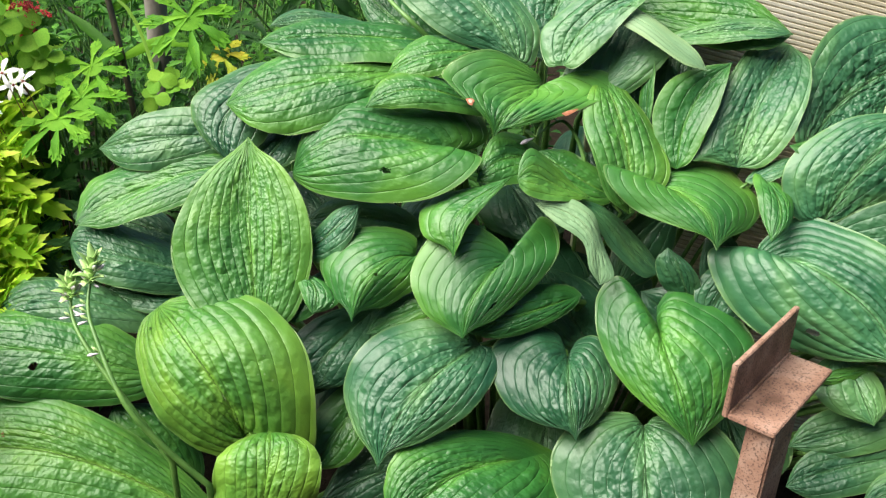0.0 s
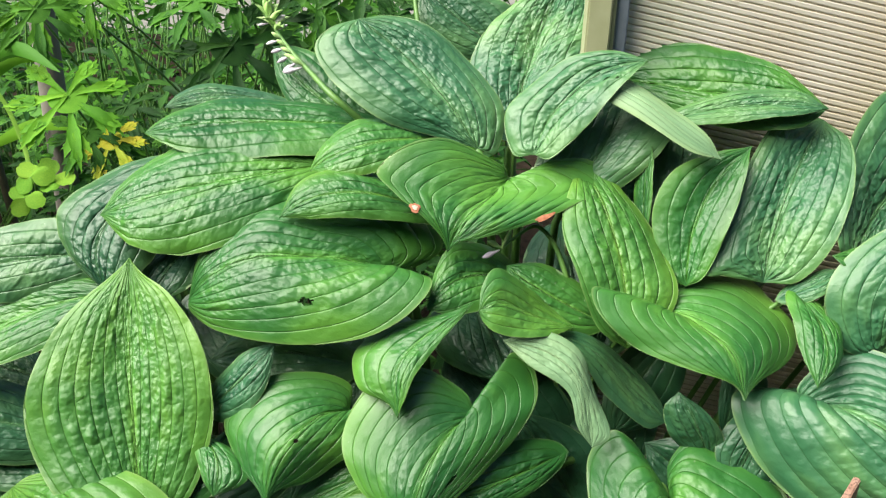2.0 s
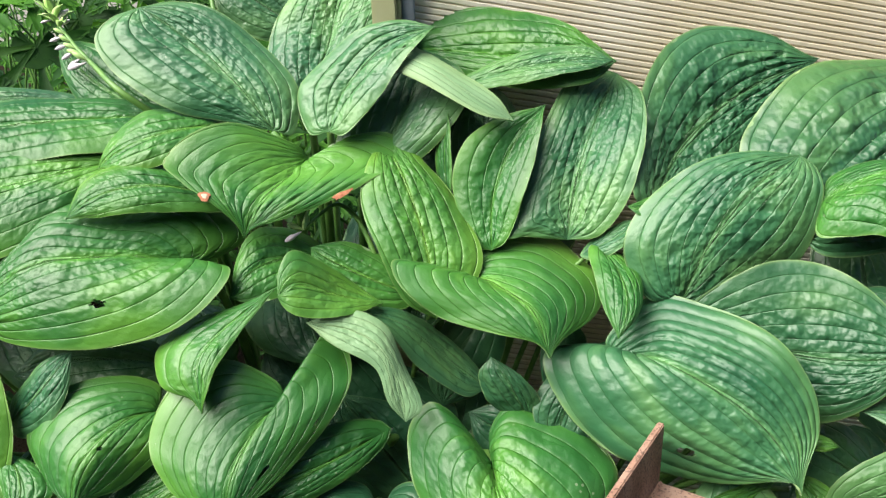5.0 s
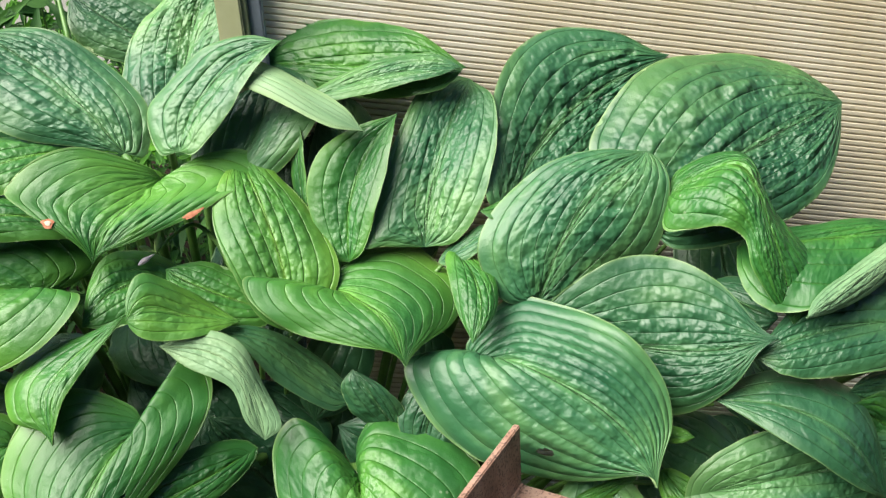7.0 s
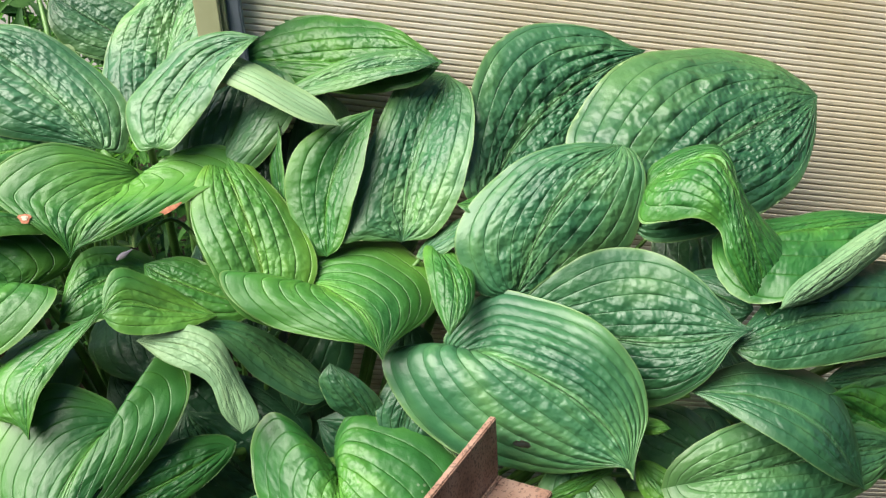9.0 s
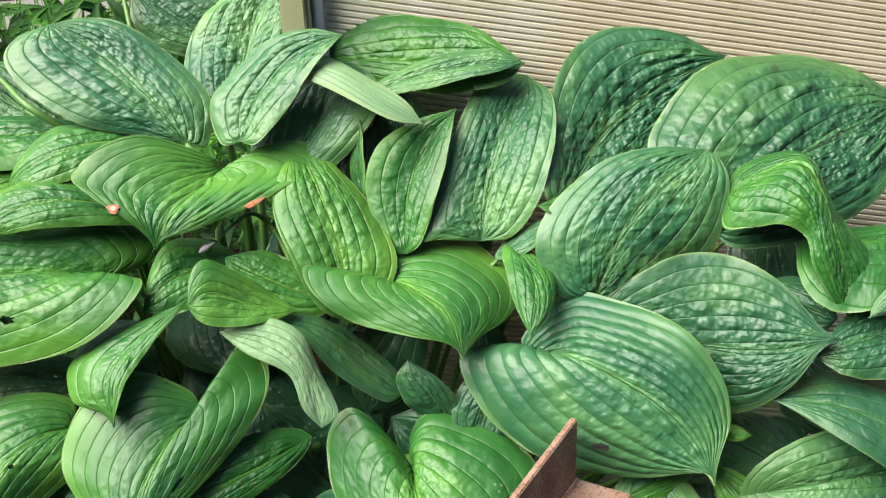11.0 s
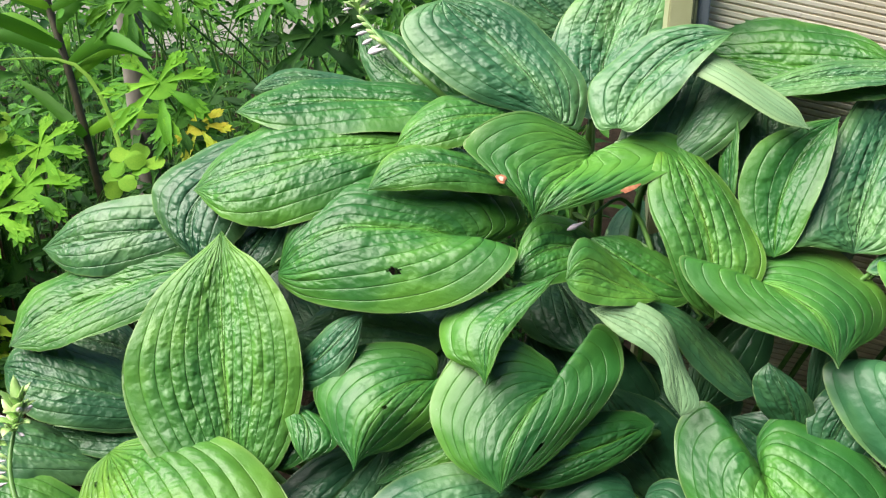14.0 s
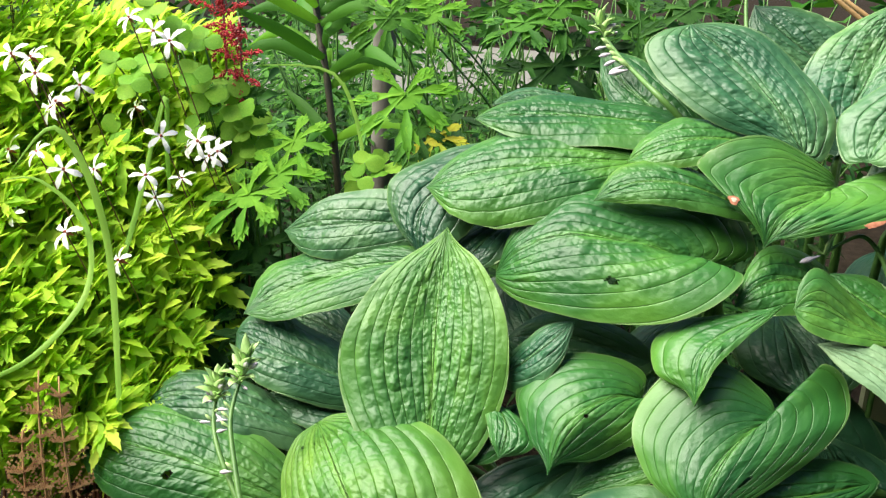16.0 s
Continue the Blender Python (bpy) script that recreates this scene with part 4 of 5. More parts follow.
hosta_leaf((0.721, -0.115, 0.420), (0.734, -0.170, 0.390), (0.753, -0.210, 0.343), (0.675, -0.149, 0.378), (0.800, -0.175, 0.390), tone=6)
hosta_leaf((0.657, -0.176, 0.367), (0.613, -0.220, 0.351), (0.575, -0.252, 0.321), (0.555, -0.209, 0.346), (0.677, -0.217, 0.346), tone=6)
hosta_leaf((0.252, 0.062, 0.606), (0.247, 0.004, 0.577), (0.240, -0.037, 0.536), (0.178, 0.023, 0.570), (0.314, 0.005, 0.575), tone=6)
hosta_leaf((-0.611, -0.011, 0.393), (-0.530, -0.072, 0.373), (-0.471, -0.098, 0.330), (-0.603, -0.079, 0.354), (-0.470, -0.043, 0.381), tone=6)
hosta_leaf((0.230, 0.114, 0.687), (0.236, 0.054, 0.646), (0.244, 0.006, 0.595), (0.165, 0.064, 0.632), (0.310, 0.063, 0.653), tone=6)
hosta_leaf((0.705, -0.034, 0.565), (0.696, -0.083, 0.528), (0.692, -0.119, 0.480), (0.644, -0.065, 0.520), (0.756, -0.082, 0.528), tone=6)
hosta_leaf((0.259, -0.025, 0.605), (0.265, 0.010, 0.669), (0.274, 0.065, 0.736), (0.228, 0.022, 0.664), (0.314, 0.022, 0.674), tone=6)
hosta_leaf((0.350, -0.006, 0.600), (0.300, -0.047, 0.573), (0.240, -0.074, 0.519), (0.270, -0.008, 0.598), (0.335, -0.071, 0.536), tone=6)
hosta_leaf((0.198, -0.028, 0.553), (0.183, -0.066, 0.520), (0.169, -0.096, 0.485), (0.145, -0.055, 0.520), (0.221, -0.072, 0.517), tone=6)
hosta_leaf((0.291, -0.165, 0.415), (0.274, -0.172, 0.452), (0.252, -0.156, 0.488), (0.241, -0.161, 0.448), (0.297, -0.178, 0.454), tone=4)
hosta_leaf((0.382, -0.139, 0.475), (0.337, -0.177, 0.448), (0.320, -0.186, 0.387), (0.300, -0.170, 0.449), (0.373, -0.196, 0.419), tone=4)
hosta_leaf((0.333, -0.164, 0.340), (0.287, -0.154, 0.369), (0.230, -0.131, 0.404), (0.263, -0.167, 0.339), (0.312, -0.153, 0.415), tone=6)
lofted_leaf([(0.275, -0.060, 0.508), (0.238, -0.070, 0.467), (0.214, -0.080, 0.426), (0.203, -0.090, 0.385)],
            [(0.282, -0.070, 0.484), (0.277, -0.080, 0.444), (0.249, -0.085, 0.399)],
            [(0.230, -0.060, 0.499), (0.200, -0.060, 0.460), (0.189, -0.075, 0.415)], tone=4, pucker=.6, stalk=False)
lofted_leaf([(0.344, -0.080, 0.491), (0.336, -0.090, 0.459), (0.330, -0.100, 0.427), (0.330, -0.100, 0.392)],
            [(0.371, -0.090, 0.468), (0.368, -0.100, 0.428), (0.353, -0.100, 0.396)],
            [(0.327, -0.080, 0.483), (0.319, -0.090, 0.451), (0.320, -0.100, 0.419)], tone=4, pucker=.6, stalk=False)


# ---- hosta flower stems ----
BUD = stem_mat("bud_lilac", (0.42, 0.36, 0.45), (0.62, 0.56, 0.6), 0.5, 60.0)
BRACT = stem_mat("bract_green", (0.26, 0.46, 0.12), (0.45, 0.62, 0.26), 0.5, 60.0)
WHITE = stem_mat("petal_white", (0.72, 0.72, 0.7), (0.85, 0.85, 0.82), 0.6, 60.0)


def spindle(a, b_, r, sides=7, fat=0.55):
    """A bud: a spindle from a to b_."""
    a, b_ = Vector(a), Vector(b_)
    ss = (0.0, 0.12, 0.3, fat, 0.78, 0.92, 1.0)
    rs_ = (0.15, 0.35, 0.5, 1.0, 0.85, 0.45, 0.06)
    return tube([a.lerp(b_, s_) for s_ in ss], [r * k_ for k_ in rs_], sides)


def bract_blade(a, b_, c, width):
    """A small boat-shaped leaf from a over b_ to c."""
    vs, fs = [], []
    for i in range(7):
        f = i / 6
        p = a * (1 - f) ** 2 + b_ * (2 * f * (1 - f)) + c * f * f
        d = (c - a).normalized()
        s_ = d.cross(Vector((0, 0, 1))).normalized()
        n_ = s_.cross(d)
        w = width * 0.5 * math.sin(math.pi * min(1, 0.12 + f * 0.88)) ** 0.8
        vs += [p + s_ * w + n_ * w * 0.5, p, p - s_ * w + n_ * w * 0.5, p - n_ * 0.0008]
    for i in range(6):
        k = 4 * i
        fs += [(k, k + 4, k + 5, k + 1), (k + 1, k + 5, k + 6, k + 2), (k + 2, k + 6, k + 7, k + 3), (k + 3, k + 7, k + 4, k)]
    return vs, fs


def flower_stem(path, buds, tuft, r=0.004, label=""):
    """buds: (share along the stem, bend sideways, length, droop); tuft: number of bracts at the top."""
    top = Vector(path[0])
    ob = tagged(new("flower_stem"), label or "pale green hosta flower stem with lilac buds", "flower stem", "hosta flower stems")
    pts = [Vector(p) for p in path]
    foot = pts[-1].copy()
    foot.z = 0.0
    ob.location = foot
    sm = []
    for i in range(len(pts) - 1):
        p0, p1, p2, p3 = pts[max(i - 1, 0)], pts[i], pts[i + 1], pts[min(i + 2, len(pts) - 1)]
        for s_ in (0, 0.25, 0.5, 0.75):
            sm.append(0.5 * ((2 * p1) + (p2 - p0) * s_ + (2 * p0 - 5 * p1 + 4 * p2 - p3) * s_**2 + (3 * p1 - p0 - 3 * p2 + p3) * s_**3))
    sm += [pts[-1], Vector((foot.x, foot.y + 0.03, 0.0))]
    n = len(sm)
    vs, fs = tube([p - foot for p in sm], [r * (0.45 + 0.75 * i / n) for i in range(n)], 8)
    mesh_ob("stalk", vs, fs, STALK, ob)
    side = Vector((1, -0.3, 0)).normalized()
    for f_, bend, ln, dr in buds:
        p = sm[min(int(f_ * (n - 2)), n - 2)] - foot
        d = (side * bend + Vector((0, -0.25, -dr))).normalized()
        vs, fs = spindle(p + d * 0.004, p + d * (0.006 + ln), ln * 0.17)
        mesh_ob("bud", vs, fs, BUD, ob)
        vs, fs = spindle(p, p + (d + Vector((0, 0, 0.9))).normalized() * ln * 1.0, ln * 0.17, 5)
        mesh_ob("bract", vs, fs, BRACT, ob)
    rr = random.Random(n)
    axis = sm[2] - sm[0]
    for i in range(tuft):
        w = i * 2.4 + rr.uniform(-0.3, 0.3)
        h_ = 1 - i / tuft
        open_ = 0.35 + 1.2 * (1 - h_)
        d = Vector((math.cos(w) * open_, math.sin(w) * open_, 0.95)).normalized()
        p = top - foot + axis * (1 - h_) * 1.1
        bend = p + d * 0.013 + Vector((0, 0, 0.004))
        vs, fs = bract_blade(p, bend, p + d * rr.uniform(0.022, 0.034) + Vector((0, 0, 0.004 - 0.012 * (1 - h_))), 0.0125)
        mesh_ob("bract", vs, fs, BRACT, ob)
        if i % 3 == 2:
            e = Vector((math.cos(w + 0.7), math.sin(w + 0.7), 0.7)).normalized()
            vs, fs = spindle(p, p + e * rr.uniform(0.016, 0.022), 0.0036)
            mesh_ob("bud", vs, fs, BUD, ob)
    return ob


flower_stem([(-0.240, 0.170, 0.813), (-0.207, 0.125, 0.785), (-0.173, 0.082, 0.764), (-0.141, 0.042, 0.746), (-0.101, 0.042, 0.713)],
            [(0.12, -1, 0.012, 0.2), (0.2, -1, 0.016, 0.3), (0.27, -1, 0.017, 0.3), (0.33, -1, 0.018, 0.5), (0.4, -0.9, 0.02, 0.6), (0.46, -1, 0.022, 0.3), (0.18, 1, 0.014, -0.6)], 11)
flower_stem([(-0.535, -0.239, 0.439), (-0.531, -0.279, 0.401), (-0.509, -0.314, 0.371), (-0.457, -0.368, 0.310), (-0.401, -0.376, 0.244), (-0.352, -0.373, 0.191)],
            [(0.1, -1, 0.012, 0.2), (0.2, -1, 0.013, 0.2), (0.26, -1, 0.014, 0.3), (0.33, -0.9, 0.014, 0.4), (0.45, -1, 0.015, 0.3), (0.14, 1, 0.012, 0)], 16, 0.0042)
flower_stem([(-0.566, -0.247, 0.408), (-0.553, -0.282, 0.382), (-0.520, -0.315, 0.352), (-0.462, -0.350, 0.300), (-0.400, -0.372, 0.225)],
            [(0.1, 1, 0.012, 0.1), (0.2, 1, 0.013, 0.2), (0.16, -1, 0.012, 0.2), (0.3, -1, 0.013, 0.2)], 16, 0.004)
flower_stem([(-0.062, 0.248, 0.878), (-0.058, 0.228, 0.842), (-0.050, 0.202, 0.801)], [(0.3, -1, 0.016, -0.2), (0.2, 1, 0.012, 0.0)], 5, 0.0035)
flower_stem([(0.060, -0.067, 0.609), (0.076, -0.057, 0.621), (0.098, -0.041, 0.627), (0.119, -0.044, 0.607), (0.135, -0.061, 0.573)], [(0.02, -1.0, 0.02, 0.55)], 2, 0.003, "thin hosta stem bending down to one lilac bud")

# ---- garden behind and beside the clump ----
def foliage_mat(name, a, b_, c, rough=0.5, glow=0.25):
    m, t, b = nodes_of(name, rough)
    b.inputs["Specular IOR Level"].default_value = 0.2
    isl = t.nodes.new("ShaderNodeNewGeometry").outputs["Random Per Island"]
    rnd = t.nodes.new("ShaderNodeObjectInfo").outputs["Random"]
    f = mth(t, "ADD", mth(t, "MULTIPLY", isl, 0.55), mth(t, "ADD", mth(t, "MULTIPLY", rnd, 0.2), mth(t, "MULTIPLY", noise_tex(t, 9.0, 3.0, coords(t)), 0.35)))
    col = ramp(t, f, [(0.2, a), (0.5, b_), (0.85, c)])
    t.links.new(col, b.inputs["Base Color"])
    bump(t, b, noise_tex(t, 240.0, 3.0, coords(t)), 0.4, 0.001)
    tr = t.nodes.new("ShaderNodeBsdfTranslucent")
    t.links.new(col, tr.inputs[0])
    mx = t.nodes.new("ShaderNodeMixShader")
    mx.inputs[0].default_value = glow
    t.links.new(b.outputs[0], mx.inputs[1])
    t.links.new(tr.outputs[0], mx.inputs[2])
    t.links.new(mx.outputs[0], t.nodes["Material Output"].inputs[0])
    return m


# darker lime for inner leaflets, their shade put into the colour
LIME_SHADED = foliage_mat("lime_shade_leaf", (0.22, 0.46, 0.03), (0.36, 0.63, 0.045), (0.5, 0.74, 0.06), 0.55, 0.5)
# lime brightened past leaf albedo, putting direct sun into the colour
LIME = foliage_mat("lime_sunlit_leaf", (0.46, 0.70, 0.045), (0.62, 0.84, 0.07), (0.76, 0.9, 0.13), 0.5, 0.5)
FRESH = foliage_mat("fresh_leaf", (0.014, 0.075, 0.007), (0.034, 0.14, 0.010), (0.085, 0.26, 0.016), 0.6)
# the fresh green darkened: shade is put into the leaf colour
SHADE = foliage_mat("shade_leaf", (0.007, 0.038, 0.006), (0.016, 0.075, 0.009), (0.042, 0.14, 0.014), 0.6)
YELLOW = foliage_mat("yellowing_leaf", (0.3, 0.42, 0.03), (0.5, 0.52, 0.03), (0.6, 0.42, 0.05))
ROUND = foliage_mat("round_leaf", (0.08, 0.25, 0.02), (0.16, 0.40, 0.03), (0.34, 0.56, 0.05), 0.6, 0.35)
GRASS = foliage_mat("grass_blade", (0.10, 0.26, 0.03), (0.2, 0.42, 0.05), (0.36, 0.55, 0.1))
REDSTEM = stem_mat("red_brown_stem", (0.10, 0.035, 0.02), (0.22, 0.10, 0.05))
BROWN = stem_mat("dry_brown", (0.26, 0.13, 0.05), (0.44, 0.28, 0.12), 0.8)
DARKSTEM = stem_mat("dark_stem", (0.018, 0.02, 0.01), (0.06, 0.05, 0.025), 0.6)
CRIMSON = stem_mat("plume_crimson", (0.34, 0.012, 0.02), (0.6, 0.04, 0.06), 0.7, 80.0)
WOOD = stem_mat("weathered_wood", (0.10, 0.09, 0.075), (0.2, 0.18, 0.155), 0.85, 14.0, 0.002)
CANE = stem_mat("bamboo_tan", (0.4, 0.24, 0.09), (0.55, 0.36, 0.16), 0.6, 12.0)
GRAVEL = stem_mat("pale_gravel", (0.13, 0.125, 0.11), (0.22, 0.21, 0.185), 0.95, 60.0, 0.006)
rs_g = random.Random(11)


def leaflets(name, spots, mat, parent, kind=""):
    """One mesh of many pointed leaflets. spots: (base, direction, length, width, droop)."""
    vs, fs = [], []
    for p, d, ln, wd, dr in spots:
        p, d = Vector(p), Vector(d).normalized()
        s_ = d.cross(Vector((0, 0, 1)))
        s_ = s_.normalized() if s_.length > 1e-3 else Vector((1, 0, 0))
        roll = rs_g.uniform(-0.6, 0.6)
        s_ = (Matrix.Rotation(roll, 3, d) @ s_)
        n_ = s_.cross(d)
        k = len(vs)
        for f_, w_, z_ in ((0, 0.06, 0), (0.22, 0.72, -0.02), (0.45, 1.0, -0.03), (0.72, 0.62, -0.1), (1, 0.0, -0.22)):
            c = p + d * (ln * f_) + Vector((0, 0, ln * z_ * dr * 3))
            vs.append(c - n_ * 0.0)
            if f_ < 1:
                lift = n_ * (wd * w_ * 0.22)
                vs.append(c + s_ * (wd * w_ / 2) + lift)
                vs.append(c - s_ * (wd * w_ / 2) + lift)
        for j in range(3):
            a, b_ = k + 3 * j, k + 3 * j + 3
            fs += [(a, a + 1, b_ + 1, b_), (a + 2, a, b_, b_ + 2)]
        fs += [(k + 9, k + 10, k + 12), (k + 11, k + 9, k + 12)]
    ob = mesh_ob(name, vs, fs, mat, parent)
    return tagged(ob, kind=kind)


def toothed_leaflets(name, spots, mat, parent, kind=""):
    """Leaflets with saw-toothed margins."""
    vs, fs = [], []
    prof = ((0, 0.08), (0.12, 0.42), (0.26, 0.86), (0.29, 0.64), (0.42, 1.0), (0.46, 0.74), (0.58, 0.9), (0.62, 0.62), (0.76, 0.62), (0.8, 0.38), (1, 0.0))
    for p, d, ln, wd, dr, up in spots:
        p, d = Vector(p), Vector(d).normalized()
        s_ = d.cross(up)
        s_ = s_.normalized() if s_.length > 1e-3 else Vector((1, 0, 0))
        s_ = Matrix.Rotation(rs_g.uniform(-0.45, 0.45), 3, d) @ s_
        n_ = s_.cross(d)
        k = len(vs)
        for f_, w_ in prof:
            c = p + d * (ln * f_) - Vector((0, 0, ln * 0.5 * dr * f_ * f_))
            vs += [c, c + s_ * (wd * w_ / 2) + n_ * (wd * w_ * 0.15), c - s_ * (wd * w_ / 2) + n_ * (wd * w_ * 0.15)]
        for j in range(len(prof) - 1):
            a, b_ = k + 3 * j, k + 3 * j + 3
            fs += [(a, a + 1, b_ + 1, b_), (a + 2, a, b_, b_ + 2)]
    return tagged(mesh_ob(name, vs, fs, mat, parent), kind=kind)


def palmate_mesh(lobes=7, seed=1):
    """A deeply cut palmate leaf of unit radius, lying flat, stalk at the origin."""
    rr = random.Random(seed)
    vs, fs = [], []
    half = ((0.0, 0.04), (0.25, 0.06), (0.42, 0.11), (0.5, 0.16), (0.6, 0.15), (0.7, 0.13), (0.76, 0.1), (0.82, 0.12), (0.86, 0.06), (1.0, 0.0))
    for i in range(lobes):
        ang = math.radians(-140 + 280 * i / (lobes - 1)) + rr.uniform(-0.06, 0.06)
        R = (1.0 - 0.28 * abs(i - (lobes - 1) / 2) / ((lobes - 1) / 2)) * rr.uniform(0.92, 1.05)
        d, s_ = Vector((math.cos(ang), math.sin(ang), 0)), Vector((-math.sin(ang), math.cos(ang), 0))
        k = len(vs)
        for f_, w_ in half:
            z = -0.1 * f_ * f_ + 0.025 * math.sin(7 * f_ + i)
            c = d * (R * f_) + Vector((0, 0, z))
            vs += [c, c + s_ * (w_ * 0.5) + Vector((0, 0, w_ * 0.25)), c - s_ * (w_ * 0.5) + Vector((0, 0, w_ * 0.25))]
        for j in range(len(half) - 1):
            a, b_ = k + 3 * j, k + 3 * j + 3
            fs += [(a, a + 1, b_ + 1, b_), (a + 2, a, b_, b_ + 2)]
        for turn_, start, reach in ((0.5, 0.5, 0.34), (-0.5, 0.5, 0.34), (0.42, 0.7, 0.22), (-0.42, 0.7, 0.22)):
            d2 = Vector((math.cos(ang + turn_), math.sin(ang + turn_), 0))
            s2 = Vector((-d2.y, d2.x, 0))
            k = len(vs)
            for f_, w_ in ((0.0, 0.04), (0.3, 0.055), (0.55, 0.045), (0.6, 0.06), (0.75, 0.03), (1.0, 0.0)):
                c = d * (R * start) + d2 * (R * reach * f_) + Vector((0, 0, -0.1 * (start + reach * f_) ** 2 + 0.012))
                vs += [c, c + s2 * w_ + Vector((0, 0, w_ * 0.2)), c - s2 * w_ + Vector((0, 0, w_ * 0.2))]
            for j in range(5):
                a, b_ = k + 3 * j, k + 3 * j + 3
                fs += [(a, a + 1, b_ + 1, b_), (a + 2, a, b_, b_ + 2)]
    k = len(vs)
    vs.append(Vector((0, 0, 0.01)))
    rim = 28
    for i in range(rim + 1):
        ang = math.radians(-150 + 300 * i / rim)
        vs.append(Vector((0.24 * math.cos(ang), 0.24 * math.sin(ang), -0.012)))
    fs += [(k, k + 1 + i, k + 2 + i) for i in range(rim)]
    return vs, fs


PALM = []
for sd in (1, 2, 3):
    pv, pf = palmate_mesh(7, sd)
    PALM.append((pv, pf))


def shared(name, vs, fs, mat):
    me = bpy.data.meshes.new(name)
    me.from_pydata([tuple(v) for v in vs], [], fs)
    me.materials.append(mat)
    me.polygons.foreach_set("use_smooth", [True] * len(me.polygons))
    me.update()
    return me


# the same leaf in lit and shaded greens, light put into the colour
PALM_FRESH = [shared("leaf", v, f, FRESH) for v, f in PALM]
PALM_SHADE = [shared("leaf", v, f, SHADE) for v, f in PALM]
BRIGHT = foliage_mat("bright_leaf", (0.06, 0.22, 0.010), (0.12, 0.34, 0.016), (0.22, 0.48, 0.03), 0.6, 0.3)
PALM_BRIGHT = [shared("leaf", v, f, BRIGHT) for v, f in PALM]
PALM_YELLOW = [shared("leaf", v, f, YELLOW) for v, f in PALM]


def leaf_turn(facing, spin):
    """A turn that lays a flat leaf's upper face along facing."""
    q = Vector(facing).to_track_quat("Z", "Y").to_matrix().to_4x4()
    return q @ Matrix.Rotation(spin, 4, "Z")


def stalked_plant(name, label, root, leaves, stem_mat_, r=0.0022, cat="plant"):
    """leaves: (mesh, place, facing, spin, size). Every leaf stands on a stalk of its own from the root."""
    ob = tagged(new(name), label, cat, "geraniums of the border" if name == "geranium_plant" else "")
    root = Vector(root)
    ob.location = root
    for me_, p, facing, spin, size in leaves:
        p = Vector(p) - root
        lf = new("leaf", me_)
        lf.parent = ob
        lf.matrix_local = Matrix.Translation(p) @ leaf_turn(facing, spin) @ Matrix.Diagonal((size, size, size, 1))
        side_ = Vector((rs_g.uniform(-0.02, 0.02), rs_g.uniform(-0.02, 0.02), 0))
        vs, fs = tube(bez(side_, side_ * 0.5 + Vector((p.x * 0.4, p.y * 0.4, p.z * 0.75)), p, 8), [r * (1.3 - 0.07 * i) for i in range(8)], 6)
        mesh_ob("stalk", vs, fs, stem_mat_, ob)
    return ob


CAMWARD = (0.15, -0.75, 0.65)


def face(j=0.35):
    return (CAMWARD[0] + rs_g.uniform(-j, j), CAMWARD[1] + rs_g.uniform(-j, j), CAMWARD[2] + rs_g.uniform(-j, j))


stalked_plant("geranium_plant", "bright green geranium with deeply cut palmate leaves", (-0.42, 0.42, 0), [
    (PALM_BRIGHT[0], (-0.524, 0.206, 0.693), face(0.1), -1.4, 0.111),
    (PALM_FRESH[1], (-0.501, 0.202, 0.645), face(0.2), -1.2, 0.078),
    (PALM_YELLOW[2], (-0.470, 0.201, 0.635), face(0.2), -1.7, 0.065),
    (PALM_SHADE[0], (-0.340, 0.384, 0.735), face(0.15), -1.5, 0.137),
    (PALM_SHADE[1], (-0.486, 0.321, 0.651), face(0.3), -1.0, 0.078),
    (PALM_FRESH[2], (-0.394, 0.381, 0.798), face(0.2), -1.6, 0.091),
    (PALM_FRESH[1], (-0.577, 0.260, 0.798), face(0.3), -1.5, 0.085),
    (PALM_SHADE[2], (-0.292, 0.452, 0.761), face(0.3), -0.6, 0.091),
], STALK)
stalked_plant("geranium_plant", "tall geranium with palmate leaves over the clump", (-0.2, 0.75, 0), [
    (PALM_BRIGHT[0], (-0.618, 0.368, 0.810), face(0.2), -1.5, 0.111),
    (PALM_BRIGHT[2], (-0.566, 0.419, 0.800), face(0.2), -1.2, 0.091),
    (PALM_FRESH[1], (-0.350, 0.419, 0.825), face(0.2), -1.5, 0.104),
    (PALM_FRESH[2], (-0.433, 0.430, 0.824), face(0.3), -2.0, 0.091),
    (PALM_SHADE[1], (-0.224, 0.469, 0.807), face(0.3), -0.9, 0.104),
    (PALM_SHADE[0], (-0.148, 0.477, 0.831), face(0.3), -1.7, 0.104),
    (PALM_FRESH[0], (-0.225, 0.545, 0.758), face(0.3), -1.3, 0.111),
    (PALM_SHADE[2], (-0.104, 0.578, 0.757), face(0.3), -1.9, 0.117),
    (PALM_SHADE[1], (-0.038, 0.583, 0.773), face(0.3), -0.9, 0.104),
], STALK)
